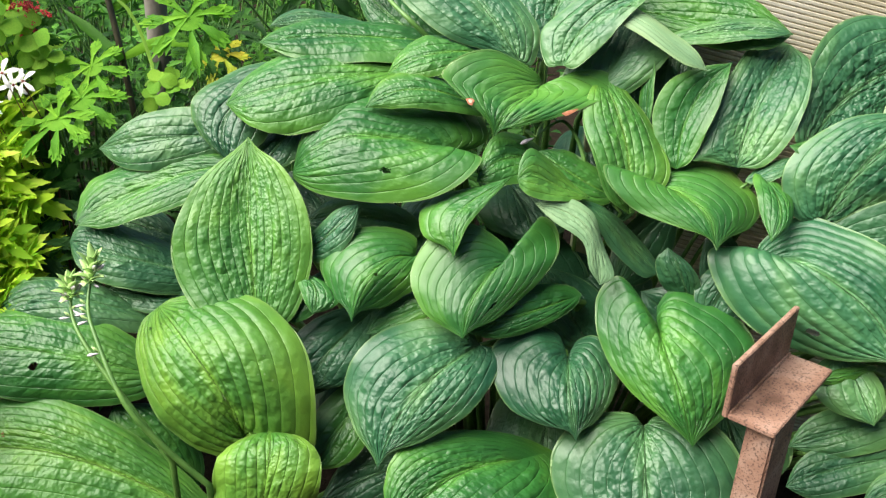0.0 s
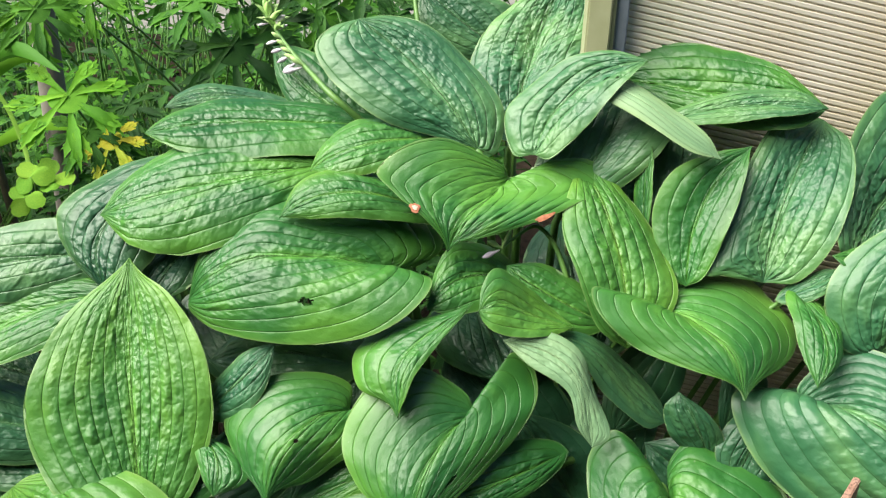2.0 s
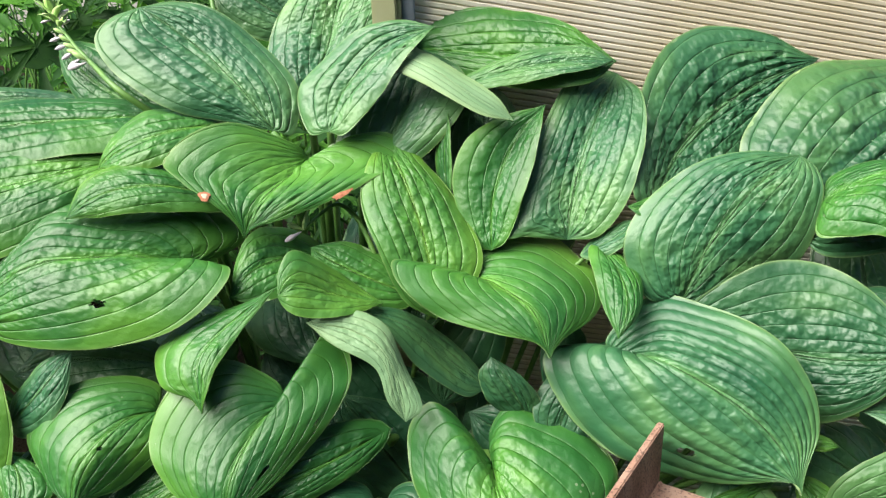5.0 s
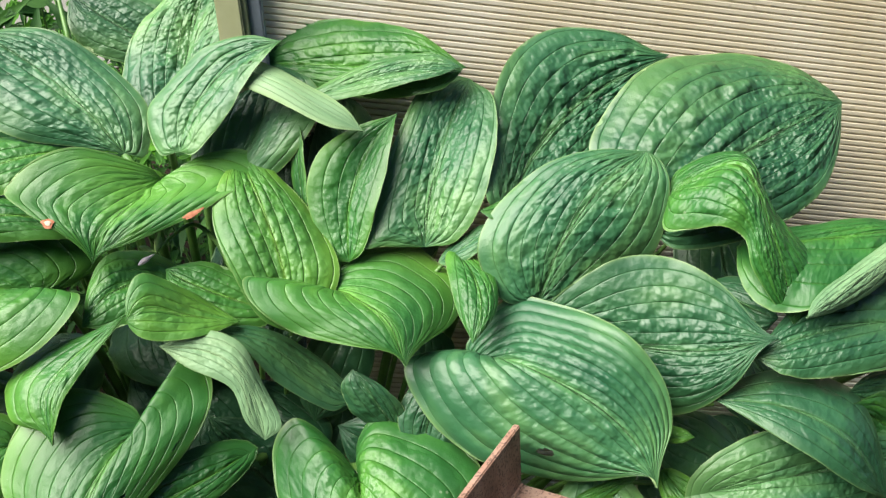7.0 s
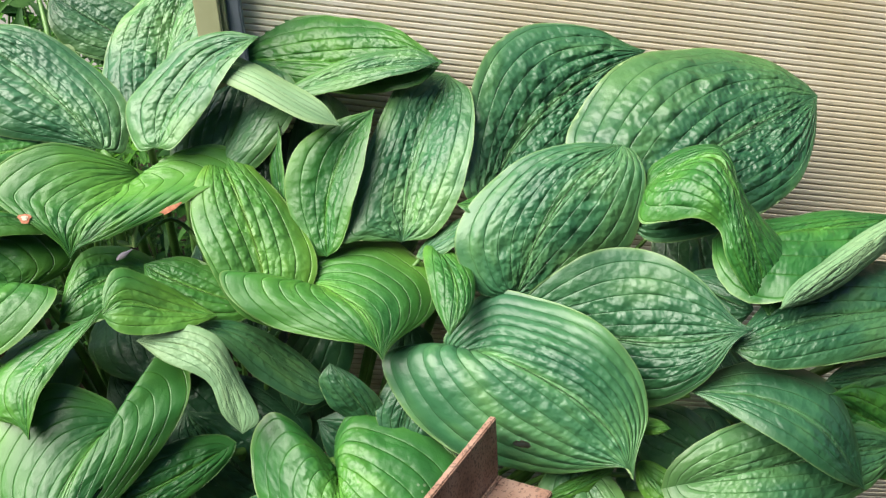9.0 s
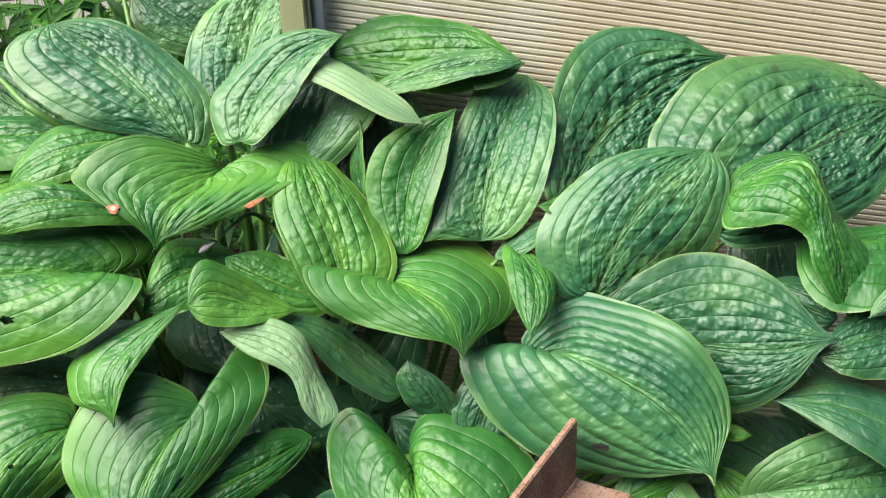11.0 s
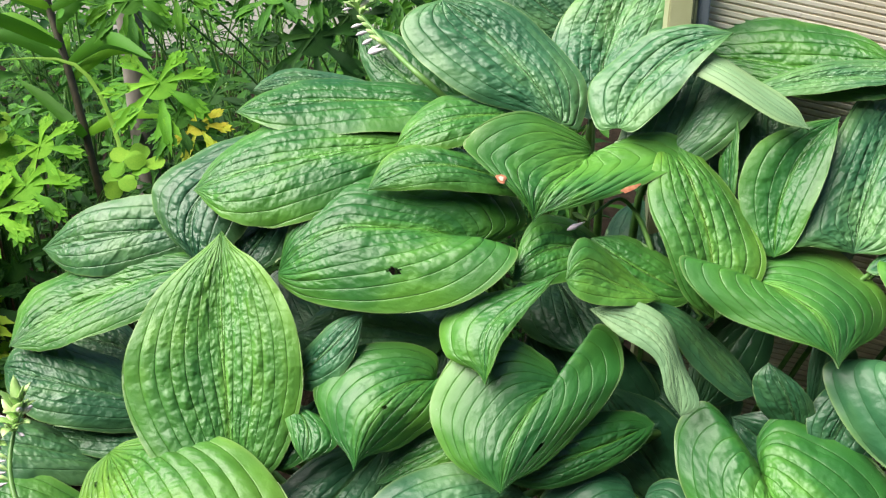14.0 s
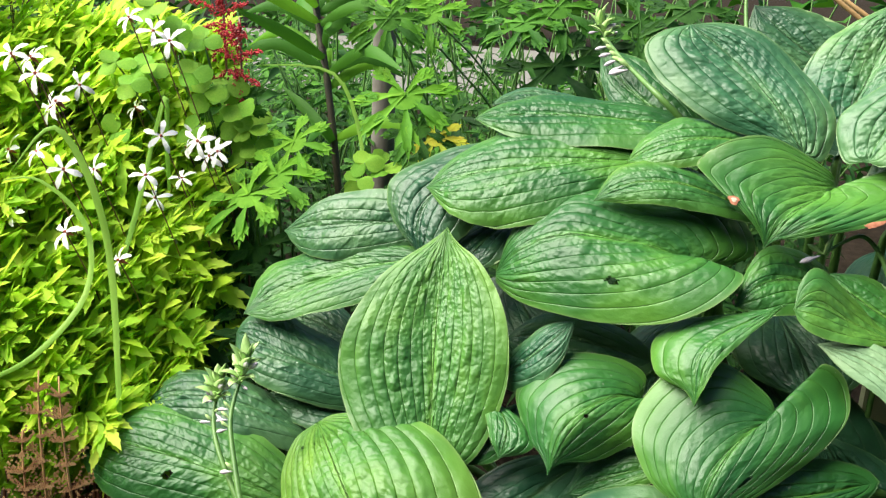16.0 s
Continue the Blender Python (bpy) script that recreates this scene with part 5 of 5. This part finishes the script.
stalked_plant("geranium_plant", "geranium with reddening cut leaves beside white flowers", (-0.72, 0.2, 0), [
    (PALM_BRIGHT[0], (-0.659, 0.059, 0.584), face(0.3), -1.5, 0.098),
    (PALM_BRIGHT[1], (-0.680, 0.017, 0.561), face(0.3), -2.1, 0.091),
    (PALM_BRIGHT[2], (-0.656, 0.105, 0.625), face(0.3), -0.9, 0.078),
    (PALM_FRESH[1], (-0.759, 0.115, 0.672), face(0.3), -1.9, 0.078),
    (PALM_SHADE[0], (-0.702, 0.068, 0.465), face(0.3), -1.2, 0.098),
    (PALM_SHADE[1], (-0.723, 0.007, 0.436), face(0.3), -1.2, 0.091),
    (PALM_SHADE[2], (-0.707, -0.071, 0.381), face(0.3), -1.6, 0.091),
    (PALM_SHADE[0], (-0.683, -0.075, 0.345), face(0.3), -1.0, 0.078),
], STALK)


# small round-leaved plant, three leaflets together
def round_leaf_mesh():
    vs, fs = [Vector((0, 0, 0))], []
    for i in range(17):
        a = math.radians(-150 + 300 * i / 16)
        r_ = 1.0 if i % 5 else 0.86
        vs.append(Vector((0.75 + 0.75 * math.cos(a) * r_, 0.7 * math.sin(a) * r_, 0.10 * math.sin(2 * a) - 0.1)))
    fs = [(0, i, i + 1) for i in range(1, 17)]
    return vs, fs


rv, rf = round_leaf_mesh()
ROUND_ME = shared("leaf", rv, rf, ROUND)
rounds = []
for sz in (0.0180, 0.0189, 0.0180, 0.0213, 0.0197, 0.0180, 0.0197, 0.0197, 0.0180, 0.0197, 0.0205, 0.0164, 0.0164, *[0.019 + 0.0015 * (k % 4) for k in range(17)]):
    for w_ in (0, 2.1, 4.2):
        rounds.append((sz, w_))
ROUND_AT = ((-0.833, 0.133, 0.702), (-0.769, 0.124, 0.632), (-0.818, 0.081, 0.582), (-0.874, 0.069, 0.716), (-0.898, 0.027, 0.726), (-0.761, 0.157, 0.597), (-0.560, 0.144, 0.596), (-0.537, 0.164, 0.593), (-0.564, 0.126, 0.573), (-0.848, 0.130, 0.763), (-0.893, 0.012, 0.627), (-0.809, 0.124, 0.636), (-0.759, 0.180, 0.642),
            (-0.867, 0.050, 0.723), (-0.794, 0.060, 0.716), (-0.776, 0.060, 0.689), (-0.746, 0.100, 0.671), (-0.787, 0.080, 0.762), (-0.727, 0.100, 0.640), (-0.848, 0.050, 0.806), (-0.764, 0.100, 0.698), (-0.797, 0.060, 0.634), (-0.738, 0.100, 0.600), (-0.879, 0.000, 0.614), (-0.775, 0.100, 0.626), (-0.718, 0.100, 0.615), (-0.820, 0.060, 0.769), (-0.751, 0.100, 0.646), (-0.755, 0.050, 0.557), (-0.855, 0.000, 0.701))
rp = []
for (sz, w_), p in zip(rounds, [p for p in ROUND_AT for _ in range(3)]):
    rp.append((ROUND_ME, Vector(p), face(0.35), w_ + rs_g.uniform(-0.2, 0.2), sz))
stalked_plant("columbine_plant", "fresh green columbine with rounded leaflets in threes", (-0.8, 0.25, 0), rp, STALK, 0.0012)

# white-flowered shrub on red-brown stems
shrub = tagged(new("flowering_shrub"), "sunlit lime green shrub with starry white flowers", "shrub")
SHR = Vector((-1.0, 0.2, 0))
shrub.location = SHR
# its leafy face leans over the bed from the border to the front edge
F00, F10, F01, F11 = (Vector(p) for p in ((-1.244, 0.015, 0.840), (-0.853, 0.247, 0.775), (-0.841, -0.395, 0.338), (-0.665, -0.158, 0.319)))
spots, shaded_spots = [], []
for i in range(1500):
    u_, v_ = rs_g.random(), rs_g.random()
    wave_ = 0.07 * noise.noise(Vector((u_ * 5, v_ * 7, 3)))
    deep = rs_g.random() ** 2 * 0.09
    top = F00.lerp(F10, u_ + 0.6 * wave_).lerp(F01.lerp(F11, u_ + 0.6 * wave_), v_) + Vector((-0.4 * deep, deep + wave_, -0.4 * deep))
    root_ = Vector((top.x - 0.04, top.y + 0.05, 0))
    path_ = bez(root_, Vector((top.x - 0.03, top.y + 0.05, top.z * 0.6)), top, 9)
    if i % 5 == 0:
        vs, fs = tube([p - SHR for p in path_], [0.0022 - 0.00015 * k for k in range(9)], 5)
        mesh_ob("stem", vs, fs, REDSTEM, shrub)
    for k in range(6, 9):
        for q in range(2 if k < 8 else 3):
            node = path_[k].lerp(path_[k - 1], rs_g.random() * (k < 8))
            up = Vector((-0.42 + rs_g.gauss(0, 0.34), -0.52 + rs_g.gauss(0, 0.34), 0.72)).normalized()
            ax = up.orthogonal().normalized()
            ay = up.cross(ax)
            lean = rs_g.uniform(0, 6.28)
            for dw in (-0.85, 0, 0.85):
                d_ = ax * math.cos(lean + dw) + ay * math.sin(lean + dw) + up * 0.04
                ln = rs_g.uniform(0.028, 0.056) * (1.15 if dw == 0 else 0.75)
                # inner leaflets and some others take the lime with painted shade
                (spots if k > 6 and rs_g.random() < 0.72 else shaded_spots).append((node - SHR, d_, ln, ln * rs_g.uniform(0.28, 0.38), rs_g.uniform(0.0, 0.4), up))
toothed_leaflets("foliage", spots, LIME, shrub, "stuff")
toothed_leaflets("foliage", shaded_spots, LIME_SHADED, shrub, "stuff")
pet, petf = [], []
for i in range(5):
    a = math.radians(72 * i + (9 if i % 2 else -6))
    d_, s_ = Vector((math.cos(a), math.sin(a), 0)), Vector((-math.sin(a), math.cos(a), 0))
    k = len(pet)
    for f_, w_, z_ in ((0.08, 0.05, 0), (0.45, 0.13, 0.06), (0.75, 0.16, 0.0), (1.0, 0.05, -0.16)):
        pet += [d_ * f_ + s_ * w_ + Vector((0, 0, z_)), d_ * f_ - s_ * w_ + Vector((0, 0, z_))]
    for j in range(3):
        petf.append((k + 2 * j, k + 2 * j + 2, k + 2 * j + 3, k + 2 * j + 1))
FLOWER_ME = shared("flower", pet, petf, WHITE)
cv, cf = spindle((0, 0, -0.5), (0, 0, 0.12), 0.13, 6)
CALYX_ME = shared("calyx", cv, cf, stem_mat("calyx_red", (0.35, 0.05, 0.03), (0.5, 0.14, 0.06)))
for p in ((-0.800, -0.067, 0.798), (-0.811, -0.002, 0.777), (-0.777, -0.015, 0.767), (-0.952, -0.110, 0.744), (-0.935, -0.094, 0.740), (-0.864, -0.167, 0.731), (-0.838, -0.164, 0.699), (-0.976, -0.105, 0.614), (-0.884, -0.154, 0.630), (-0.852, -0.145, 0.609), (-0.874, 0.035, 0.663), (-0.785, -0.031, 0.641), (-0.796, 0.042, 0.612), (-0.751, 0.003, 0.632), (-0.752, 0.033, 0.606), (-0.768, -0.092, 0.601), (-0.801, -0.029, 0.552), (-0.771, 0.057, 0.562), (-0.924, -0.163, 0.543), (-0.791, -0.012, 0.504), (-0.771, -0.020, 0.479), (-0.769, -0.154, 0.502), (-0.959, -0.150, 0.480), (-0.775, -0.002, 0.578), (-0.831, -0.114, 0.605), (-0.823, -0.184, 0.540), (-0.793, 0.060, 0.628), (-0.727, 0.015, 0.618), (-0.902, -0.045, 0.701), (-0.949, -0.052, 0.667)):
    fl_ = new("flower", FLOWER_ME)
    fl_.parent = shrub
    sz = rs_g.uniform(0.022, 0.029)
    fl_.matrix_local = Matrix.Translation(Vector(p) - SHR) @ leaf_turn((rs_g.uniform(-0.6, 0.6), -0.7, rs_g.uniform(0.2, 0.9)), rs_g.uniform(0, 6)) @ Matrix.Diagonal((sz, sz * rs_g.uniform(0.7, 1), sz, 1))
    ca = new("calyx", CALYX_ME)
    ca.parent = fl_
    stem_end = Vector(p) - SHR
    vs, fs = tube(bez(stem_end + Vector((0.02, 0.04, -0.12)), stem_end + Vector((0, 0.03, -0.05)), stem_end, 5), [0.0009] * 5, 5)
    mesh_ob("flower_stalk", vs, fs, REDSTEM, shrub)

# crimson plumes
for base_p, tip_p, label_ in (((-0.756, 0.110, 0.683), (-0.757, 0.130, 0.794), "crimson feathery plume on a thin stem"), ((-0.807, 0.160, 0.756), (-0.817, 0.180, 0.838), "deep red feathery plume behind the shrub")):
    b0, t0 = Vector(base_p), Vector(tip_p)
    pl = tagged(new("plume_flower"), label_, "flower", "crimson plumes")
    root_ = Vector((b0.x, b0.y + 0.05, 0))
    pl.location = root_
    vs, fs = tube(bez(root_ * 0, Vector((0, -0.02, b0.z * 0.6)), t0 - root_, 9), [0.002] * 9, 6)
    mesh_ob("stalk", vs, fs, REDSTEM, pl)
    vs, fs = [], []
    for aim, arm_len, f_ in ((92, 0.055, 0.5), (75, 0.03, 0.7), (28, 0.058, 0.45), (152, 0.055, 0.45), (-12, 0.05, 0.3), (196, 0.045, 0.3), (-70, 0.045, 0.25), (-100, 0.05, 0.3), (120, 0.03, 0.6)):
        o_ = b0.lerp(t0, f_) - root_
        w_ = radians(aim)
        ln = arm_len * rs_g.uniform(0.85, 1.1)
        for k in range(85):
            g = k / 84
            fat = 0.0042 * (1.1 - 0.8 * g)
            c = o_ + Vector((math.cos(w_), -0.2, math.sin(w_) - 0.15 * g)) * (ln * g) + Vector((rs_g.gauss(0, fat), rs_g.gauss(0, fat), rs_g.gauss(0, fat)))
            r_ = 0.0019
            m_ = len(vs)
            vs += [c + Vector((r_, 0, 0)), c - Vector((r_, 0, 0)), c + Vector((0, r_, 0)), c - Vector((0, r_, 0)), c + Vector((0, 0, r_)), c - Vector((0, 0, r_))]
            fs += [(m_, m_ + 2, m_ + 4), (m_ + 2, m_ + 1, m_ + 4), (m_ + 1, m_ + 3, m_ + 4), (m_ + 3, m_, m_ + 4), (m_ + 2, m_, m_ + 5), (m_ + 1, m_ + 2, m_ + 5), (m_ + 3, m_ + 1, m_ + 5), (m_, m_ + 3, m_ + 5)]
    tagged(mesh_ob("plume", vs, fs, CRIMSON, pl, False), kind="stuff")

# dried brown spikes
for top_p, mid_p in (((-0.747, -0.328, 0.427), (-0.699, -0.402, 0.306)), ((-0.717, -0.331, 0.427), (-0.665, -0.397, 0.312)), ((-0.756, -0.350, 0.362), (-0.724, -0.401, 0.299)), ((-0.862, -0.115, 0.395), (-0.832, -0.164, 0.269))):
    t0, m0 = Vector(top_p), Vector(mid_p)
    sp = tagged(new("dry_flower_spike"), "dried brown flower spike gone to seed", "flower spike", "dried flower spikes")
    root_ = Vector((m0.x, m0.y + 0.06, 0))
    sp.location = root_
    pts_ = bez(root_ * 0, m0 - root_, t0 - root_, 14)
    vs, fs = tube(pts_, [0.0022 - 0.0001 * k for k in range(14)], 6)
    mesh_ob("stalk", vs, fs, BROWN, sp)
    vs, fs = [], []
    for i in range(85):
        f_ = rs_g.uniform(0.4, 1.0)
        c0 = pts_[min(int(f_ * 13), 13)]
        w_ = rs_g.uniform(0, 6.28)
        ln = (1.05 - f_) * 0.05 + 0.006
        for k in range(7):
            c = c0 + Vector((math.cos(w_), math.sin(w_), 0.5)) * (ln * k / 6) + Vector((rs_g.gauss(0, 0.0008), rs_g.gauss(0, 0.0008), 0))
            r_ = 0.0018
            m_ = len(vs)
            vs += [c + Vector((r_, 0, 0)), c + Vector((0, r_, 0)), c - Vector((r_, r_, 0)), c + Vector((0, 0, r_ * 1.6))]
            fs += [(m_, m_ + 1, m_ + 3), (m_ + 1, m_ + 2, m_ + 3), (m_ + 2, m_, m_ + 3), (m_, m_ + 2, m_ + 1)]
    tagged(mesh_ob("seed_head", vs, fs, BROWN, sp, False), kind="stuff")


# blades
def blade(points, width, mat, parent, name="blade"):
    pts_ = [Vector(p) for p in points]
    sm = []
    for i in range(len(pts_) - 1):
        p0, p1, p2, p3 = pts_[max(i - 1, 0)], pts_[i], pts_[i + 1], pts_[min(i + 2, len(pts_) - 1)]
        for s_ in (0, 0.2, 0.4, 0.6, 0.8):
            sm.append(0.5 * ((2 * p1) + (p2 - p0) * s_ + (2 * p0 - 5 * p1 + 4 * p2 - p3) * s_**2 + (3 * p1 - p0 - 3 * p2 + p3) * s_**3))
    sm.append(pts_[-1])
    vs, fs, n = [], [], len(sm)
    for i, p in enumerate(sm):
        d_ = (sm[min(i + 1, n - 1)] - sm[max(i - 1, 0)]).normalized()
        s_ = d_.cross(Vector((0.2, -1, 0.4))).normalized()
        n_ = s_.cross(d_)
        w_ = width * 0.5 * min(1, 0.5 + 2 * i / n) * min(1, 2.5 * (1 - i / (n - 1)) + 0.02)
        vs += [p + s_ * w_ - n_ * w_ * 0.35, p, p - s_ * w_ - n_ * w_ * 0.35]
    for i in range(n - 1):
        a = 3 * i
        fs += [(a, a + 3, a + 4, a + 1), (a + 1, a + 4, a + 5, a + 2)]
    return mesh_ob(name, vs, fs, mat, parent)


tuft_ = tagged(new("grass_tuft"), "long arching bright green grass blades", "grass")
for pts_, w_ in ((((-0.682, -0.285, 0.239), (-0.750, -0.192, 0.472), (-0.785, -0.173, 0.594), (-0.839, -0.171, 0.668), (-0.890, -0.192, 0.613)), 0.0095),
                 (((-0.842, -0.324, 0.389), (-0.792, -0.286, 0.419), (-0.775, -0.212, 0.475), (-0.800, -0.174, 0.548), (-0.865, -0.173, 0.598), (-0.918, -0.183, 0.594)), 0.0075),
                 (((-0.830, -0.179, 0.359), (-0.800, -0.129, 0.459), (-0.802, -0.073, 0.538), (-0.794, -0.039, 0.634), (-0.786, -0.019, 0.701)), 0.008),
                 (((-0.801, 0.004, 0.536), (-0.807, 0.011, 0.616), (-0.813, 0.021, 0.686), (-0.812, -0.023, 0.598)), 0.007),
                 (((-0.598, 0.179, 0.576), (-0.594, 0.210, 0.606), (-0.655, 0.234, 0.711), (-0.795, 0.217, 0.714)), 0.006),
                 (((-0.834, -0.024, 0.454), (-0.766, -0.013, 0.427), (-0.702, -0.014, 0.386), (-0.671, -0.021, 0.359)), 0.007)):
    blade(pts_, w_, GRASS, tuft_)
thin = []
for i in range(170):
    x_, y_ = rs_g.uniform(-1.25, 0.1), rs_g.uniform(0.7, 1.5)
    h_ = rs_g.uniform(0.5, 1.0)
    lean = Vector((rs_g.uniform(-0.25, 0.25), rs_g.uniform(-0.2, 0.1), 0))
    b0 = Vector((x_, y_, 0))
    thin.append((b0, b0 + lean * 0.3 + Vector((0, 0, h_ * 0.6)), b0 + lean + Vector((0, 0, h_))))
vs, fs = [], []
for a, b_, c in thin:
    v2, f2 = tube(bez(a, b_, c, 6), [0.0035, 0.0033, 0.003, 0.0026, 0.002, 0.001], 5)
    fs += [tuple(i + len(vs) for i in q) for q in f2]
    vs += v2
tagged(mesh_ob("tall_stems", vs, fs, STALK, None), "upright green stems of tall border plants", "stems", kind="stuff")

# lily: dark stem with long narrow leaves
lily = tagged(new("lily_plant"), "tall plant with dark stem and narrow leaves", "plant")
l_top, l_mid, l_low = Vector((-0.738, 0.316, 0.868)), Vector((-0.683, 0.273, 0.687)), Vector((-0.636, 0.230, 0.534))
l_root = Vector((l_low.x + 0.03, l_low.y + 0.02, 0))
lily.location = l_root
lp = bez(l_root * 0, l_low - l_root, l_mid - l_root, 6)[:-1] + bez(l_mid - l_root, (l_mid + l_top) / 2 - l_root, l_top - l_root, 8)
vs, fs = tube(lp, [0.006] * len(lp), 8)
mesh_ob("stalk", vs, fs, DARKSTEM, lily)
for i in range(22):
    p = lp[min(4 + i // 3, len(lp) - 1)] + Vector((0, 0, rs_g.uniform(-0.02, 0.02)))
    w_ = i * 2.4
    o_ = Vector((math.cos(w_), math.sin(w_) * 0.7 - 0.1, 0))
    ln = rs_g.uniform(0.11, 0.21)
    blade((p, p + o_ * ln * 0.5 + Vector((0, 0, ln * 0.24)), p + o_ * ln + Vector((0, 0, ln * rs_g.uniform(-0.05, 0.45)))), 0.019, BRIGHT if i % 3 == 0 else FRESH, lily, "leaf")

# garden post, canes
gp = tagged(new("wooden_post"), "weathered grey wooden garden post", "post")
g0 = Vector((-0.706, 0.565, 0.662))
gp.location = (g0.x, g0.y, 0)
vs, fs = tube([(0.01, 0, 0), (0.004, 0, 0.4), (0, 0, 0.8), (-0.004, 0.0, 1.2)], [0.024, 0.023, 0.022, 0.021], 14)
mesh_ob("shaft", vs, fs, WOOD, gp)
for a, b_ in (((0.047, 0.630, 0.878), (0.157, 0.639, 0.802)), ((0.038, 0.680, 0.891), (0.178, 0.677, 0.804))):
    a, b_ = Vector(a), Vector(b_)
    foot = b_ + (b_ - a).normalized() * (b_.z / max(0.05, (a - b_).normalized().z))
    cn = tagged(new("garden_cane"), "thin tan bamboo cane leaning in the border", "cane", "bamboo canes")
    foot.z = 0.0
    cn.location = foot
    vs, fs = tube([Vector((0, 0, 0)), b_ - foot, a - foot, a + (a - b_) * 0.6 - foot], [0.004] * 4, 8)
    mesh_ob("shaft", vs, fs, CANE, cn)

# dense border foliage behind, then pale gravel and the far hedge
def palmate_mass(spots, mat):
    """Many small cut leaves in one mesh. spots: (place, facing, spin, size)."""
    vs, fs = [], []
    for i, (p, facing, spin, size) in enumerate(spots):
        pv2, pf2 = PALM[i % 3]
        m_ = Matrix.Translation(Vector(p)) @ leaf_turn(facing, spin) @ Matrix.Diagonal((size, size, size, 1))
        k = len(vs)
        vs += [m_ @ v for v in pv2]
        fs += [tuple(k + j for j in f) for f in pf2]
    return mesh_ob("border_foliage", vs, fs, mat, None)


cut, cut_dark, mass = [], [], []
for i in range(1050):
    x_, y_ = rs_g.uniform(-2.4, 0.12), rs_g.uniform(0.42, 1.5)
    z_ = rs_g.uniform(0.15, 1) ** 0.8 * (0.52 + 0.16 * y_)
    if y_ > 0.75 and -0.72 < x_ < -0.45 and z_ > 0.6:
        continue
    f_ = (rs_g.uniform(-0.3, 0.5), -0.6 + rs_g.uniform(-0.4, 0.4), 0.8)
    # leaves below 0.45 m take the darker green as painted shade
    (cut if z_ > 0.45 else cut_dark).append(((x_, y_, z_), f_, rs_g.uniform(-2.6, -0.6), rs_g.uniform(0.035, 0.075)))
tagged(palmate_mass(cut, FRESH), "cut-leaved border foliage in the lit green", "foliage", kind="stuff")
tagged(palmate_mass(cut_dark, SHADE), "cut-leaved border foliage in the shaded green", "foliage", kind="stuff")
for i in range(3800):
    x_, y_ = rs_g.uniform(-2.6, 0.14), rs_g.uniform(0.42, 1.6)
    z_ = rs_g.uniform(0.02, 1.0) ** 0.8 * (0.5 + 0.2 * y_)
    if y_ > 0.7 and -0.72 < x_ < -0.45 and z_ > 0.6:
        continue
    w_ = rs_g.uniform(0, 6.28)
    ln = rs_g.uniform(0.04, 0.09)
    mass.append(((x_, y_, z_), (math.cos(w_), math.sin(w_) - 0.4, rs_g.uniform(-0.2, 0.7)), ln, ln * rs_g.uniform(0.2, 0.36), rs_g.uniform(0, 1)))
for i in range(2200):
    x_, y_ = rs_g.uniform(-4.5, 0.6), rs_g.uniform(1.5, 4.4)
    w_ = rs_g.uniform(0, 6.28)
    ln = rs_g.uniform(0.08, 0.17)
    mass.append(((x_, y_, rs_g.uniform(0.0, 0.42)), (math.cos(w_), math.sin(w_) - 0.4, rs_g.uniform(0, 1.1)), ln, ln * rs_g.uniform(0.15, 0.34), rs_g.uniform(0, 1)))
tagged(leaflets("border_foliage", mass, SHADE, None), "dense border foliage in the shaded green", "foliage", kind="stuff")
low = []
for i in range(700):
    x_, y_ = rs_g.uniform(-1.6, -0.45), rs_g.uniform(-0.2, 0.5)
    if x_ > -0.62 and y_ < 0.12:
        continue
    w_ = rs_g.uniform(0, 6.28)
    ln = rs_g.uniform(0.025, 0.045)
    low.append(((x_, y_, rs_g.uniform(0.05, 0.34)), (math.cos(w_), math.sin(w_) - 0.3, rs_g.uniform(-0.1, 0.6)), ln, ln * 0.36, rs_g.uniform(0, 1)))
tagged(leaflets("low_foliage", low, SHADE, None), "low ground foliage in the shaded dark green", "foliage", kind="stuff")
pv_ = [(-14, 4.4, 0.006), (1.5, 4.4, 0.006), (3.5, 9.0, 0.006), (-14, 9.0, 0.006)]
tagged(mesh_ob("path", pv_, [(0, 1, 2, 3)], GRAVEL, None, False), "pale gravel garden path", "path", kind="structure")
hedge = []
for i in range(3000):
    x_ = rs_g.uniform(-15, 7)
    z_ = rs_g.uniform(0, 3.0)
    w_ = rs_g.uniform(0, 6.28)
    ln = rs_g.uniform(0.18, 0.4)
    hedge.append(((x_, 9.2 + rs_g.uniform(0, 0.8) + 0.1 * z_, z_), (math.cos(w_), math.sin(w_) - 0.6, rs_g.uniform(-0.3, 0.6)), ln, ln * 0.6, rs_g.uniform(0, 1)))
tagged(leaflets("hedge", hedge, FRESH, None), "leafy green hedge beyond the gravel path", "hedge", kind="stuff")
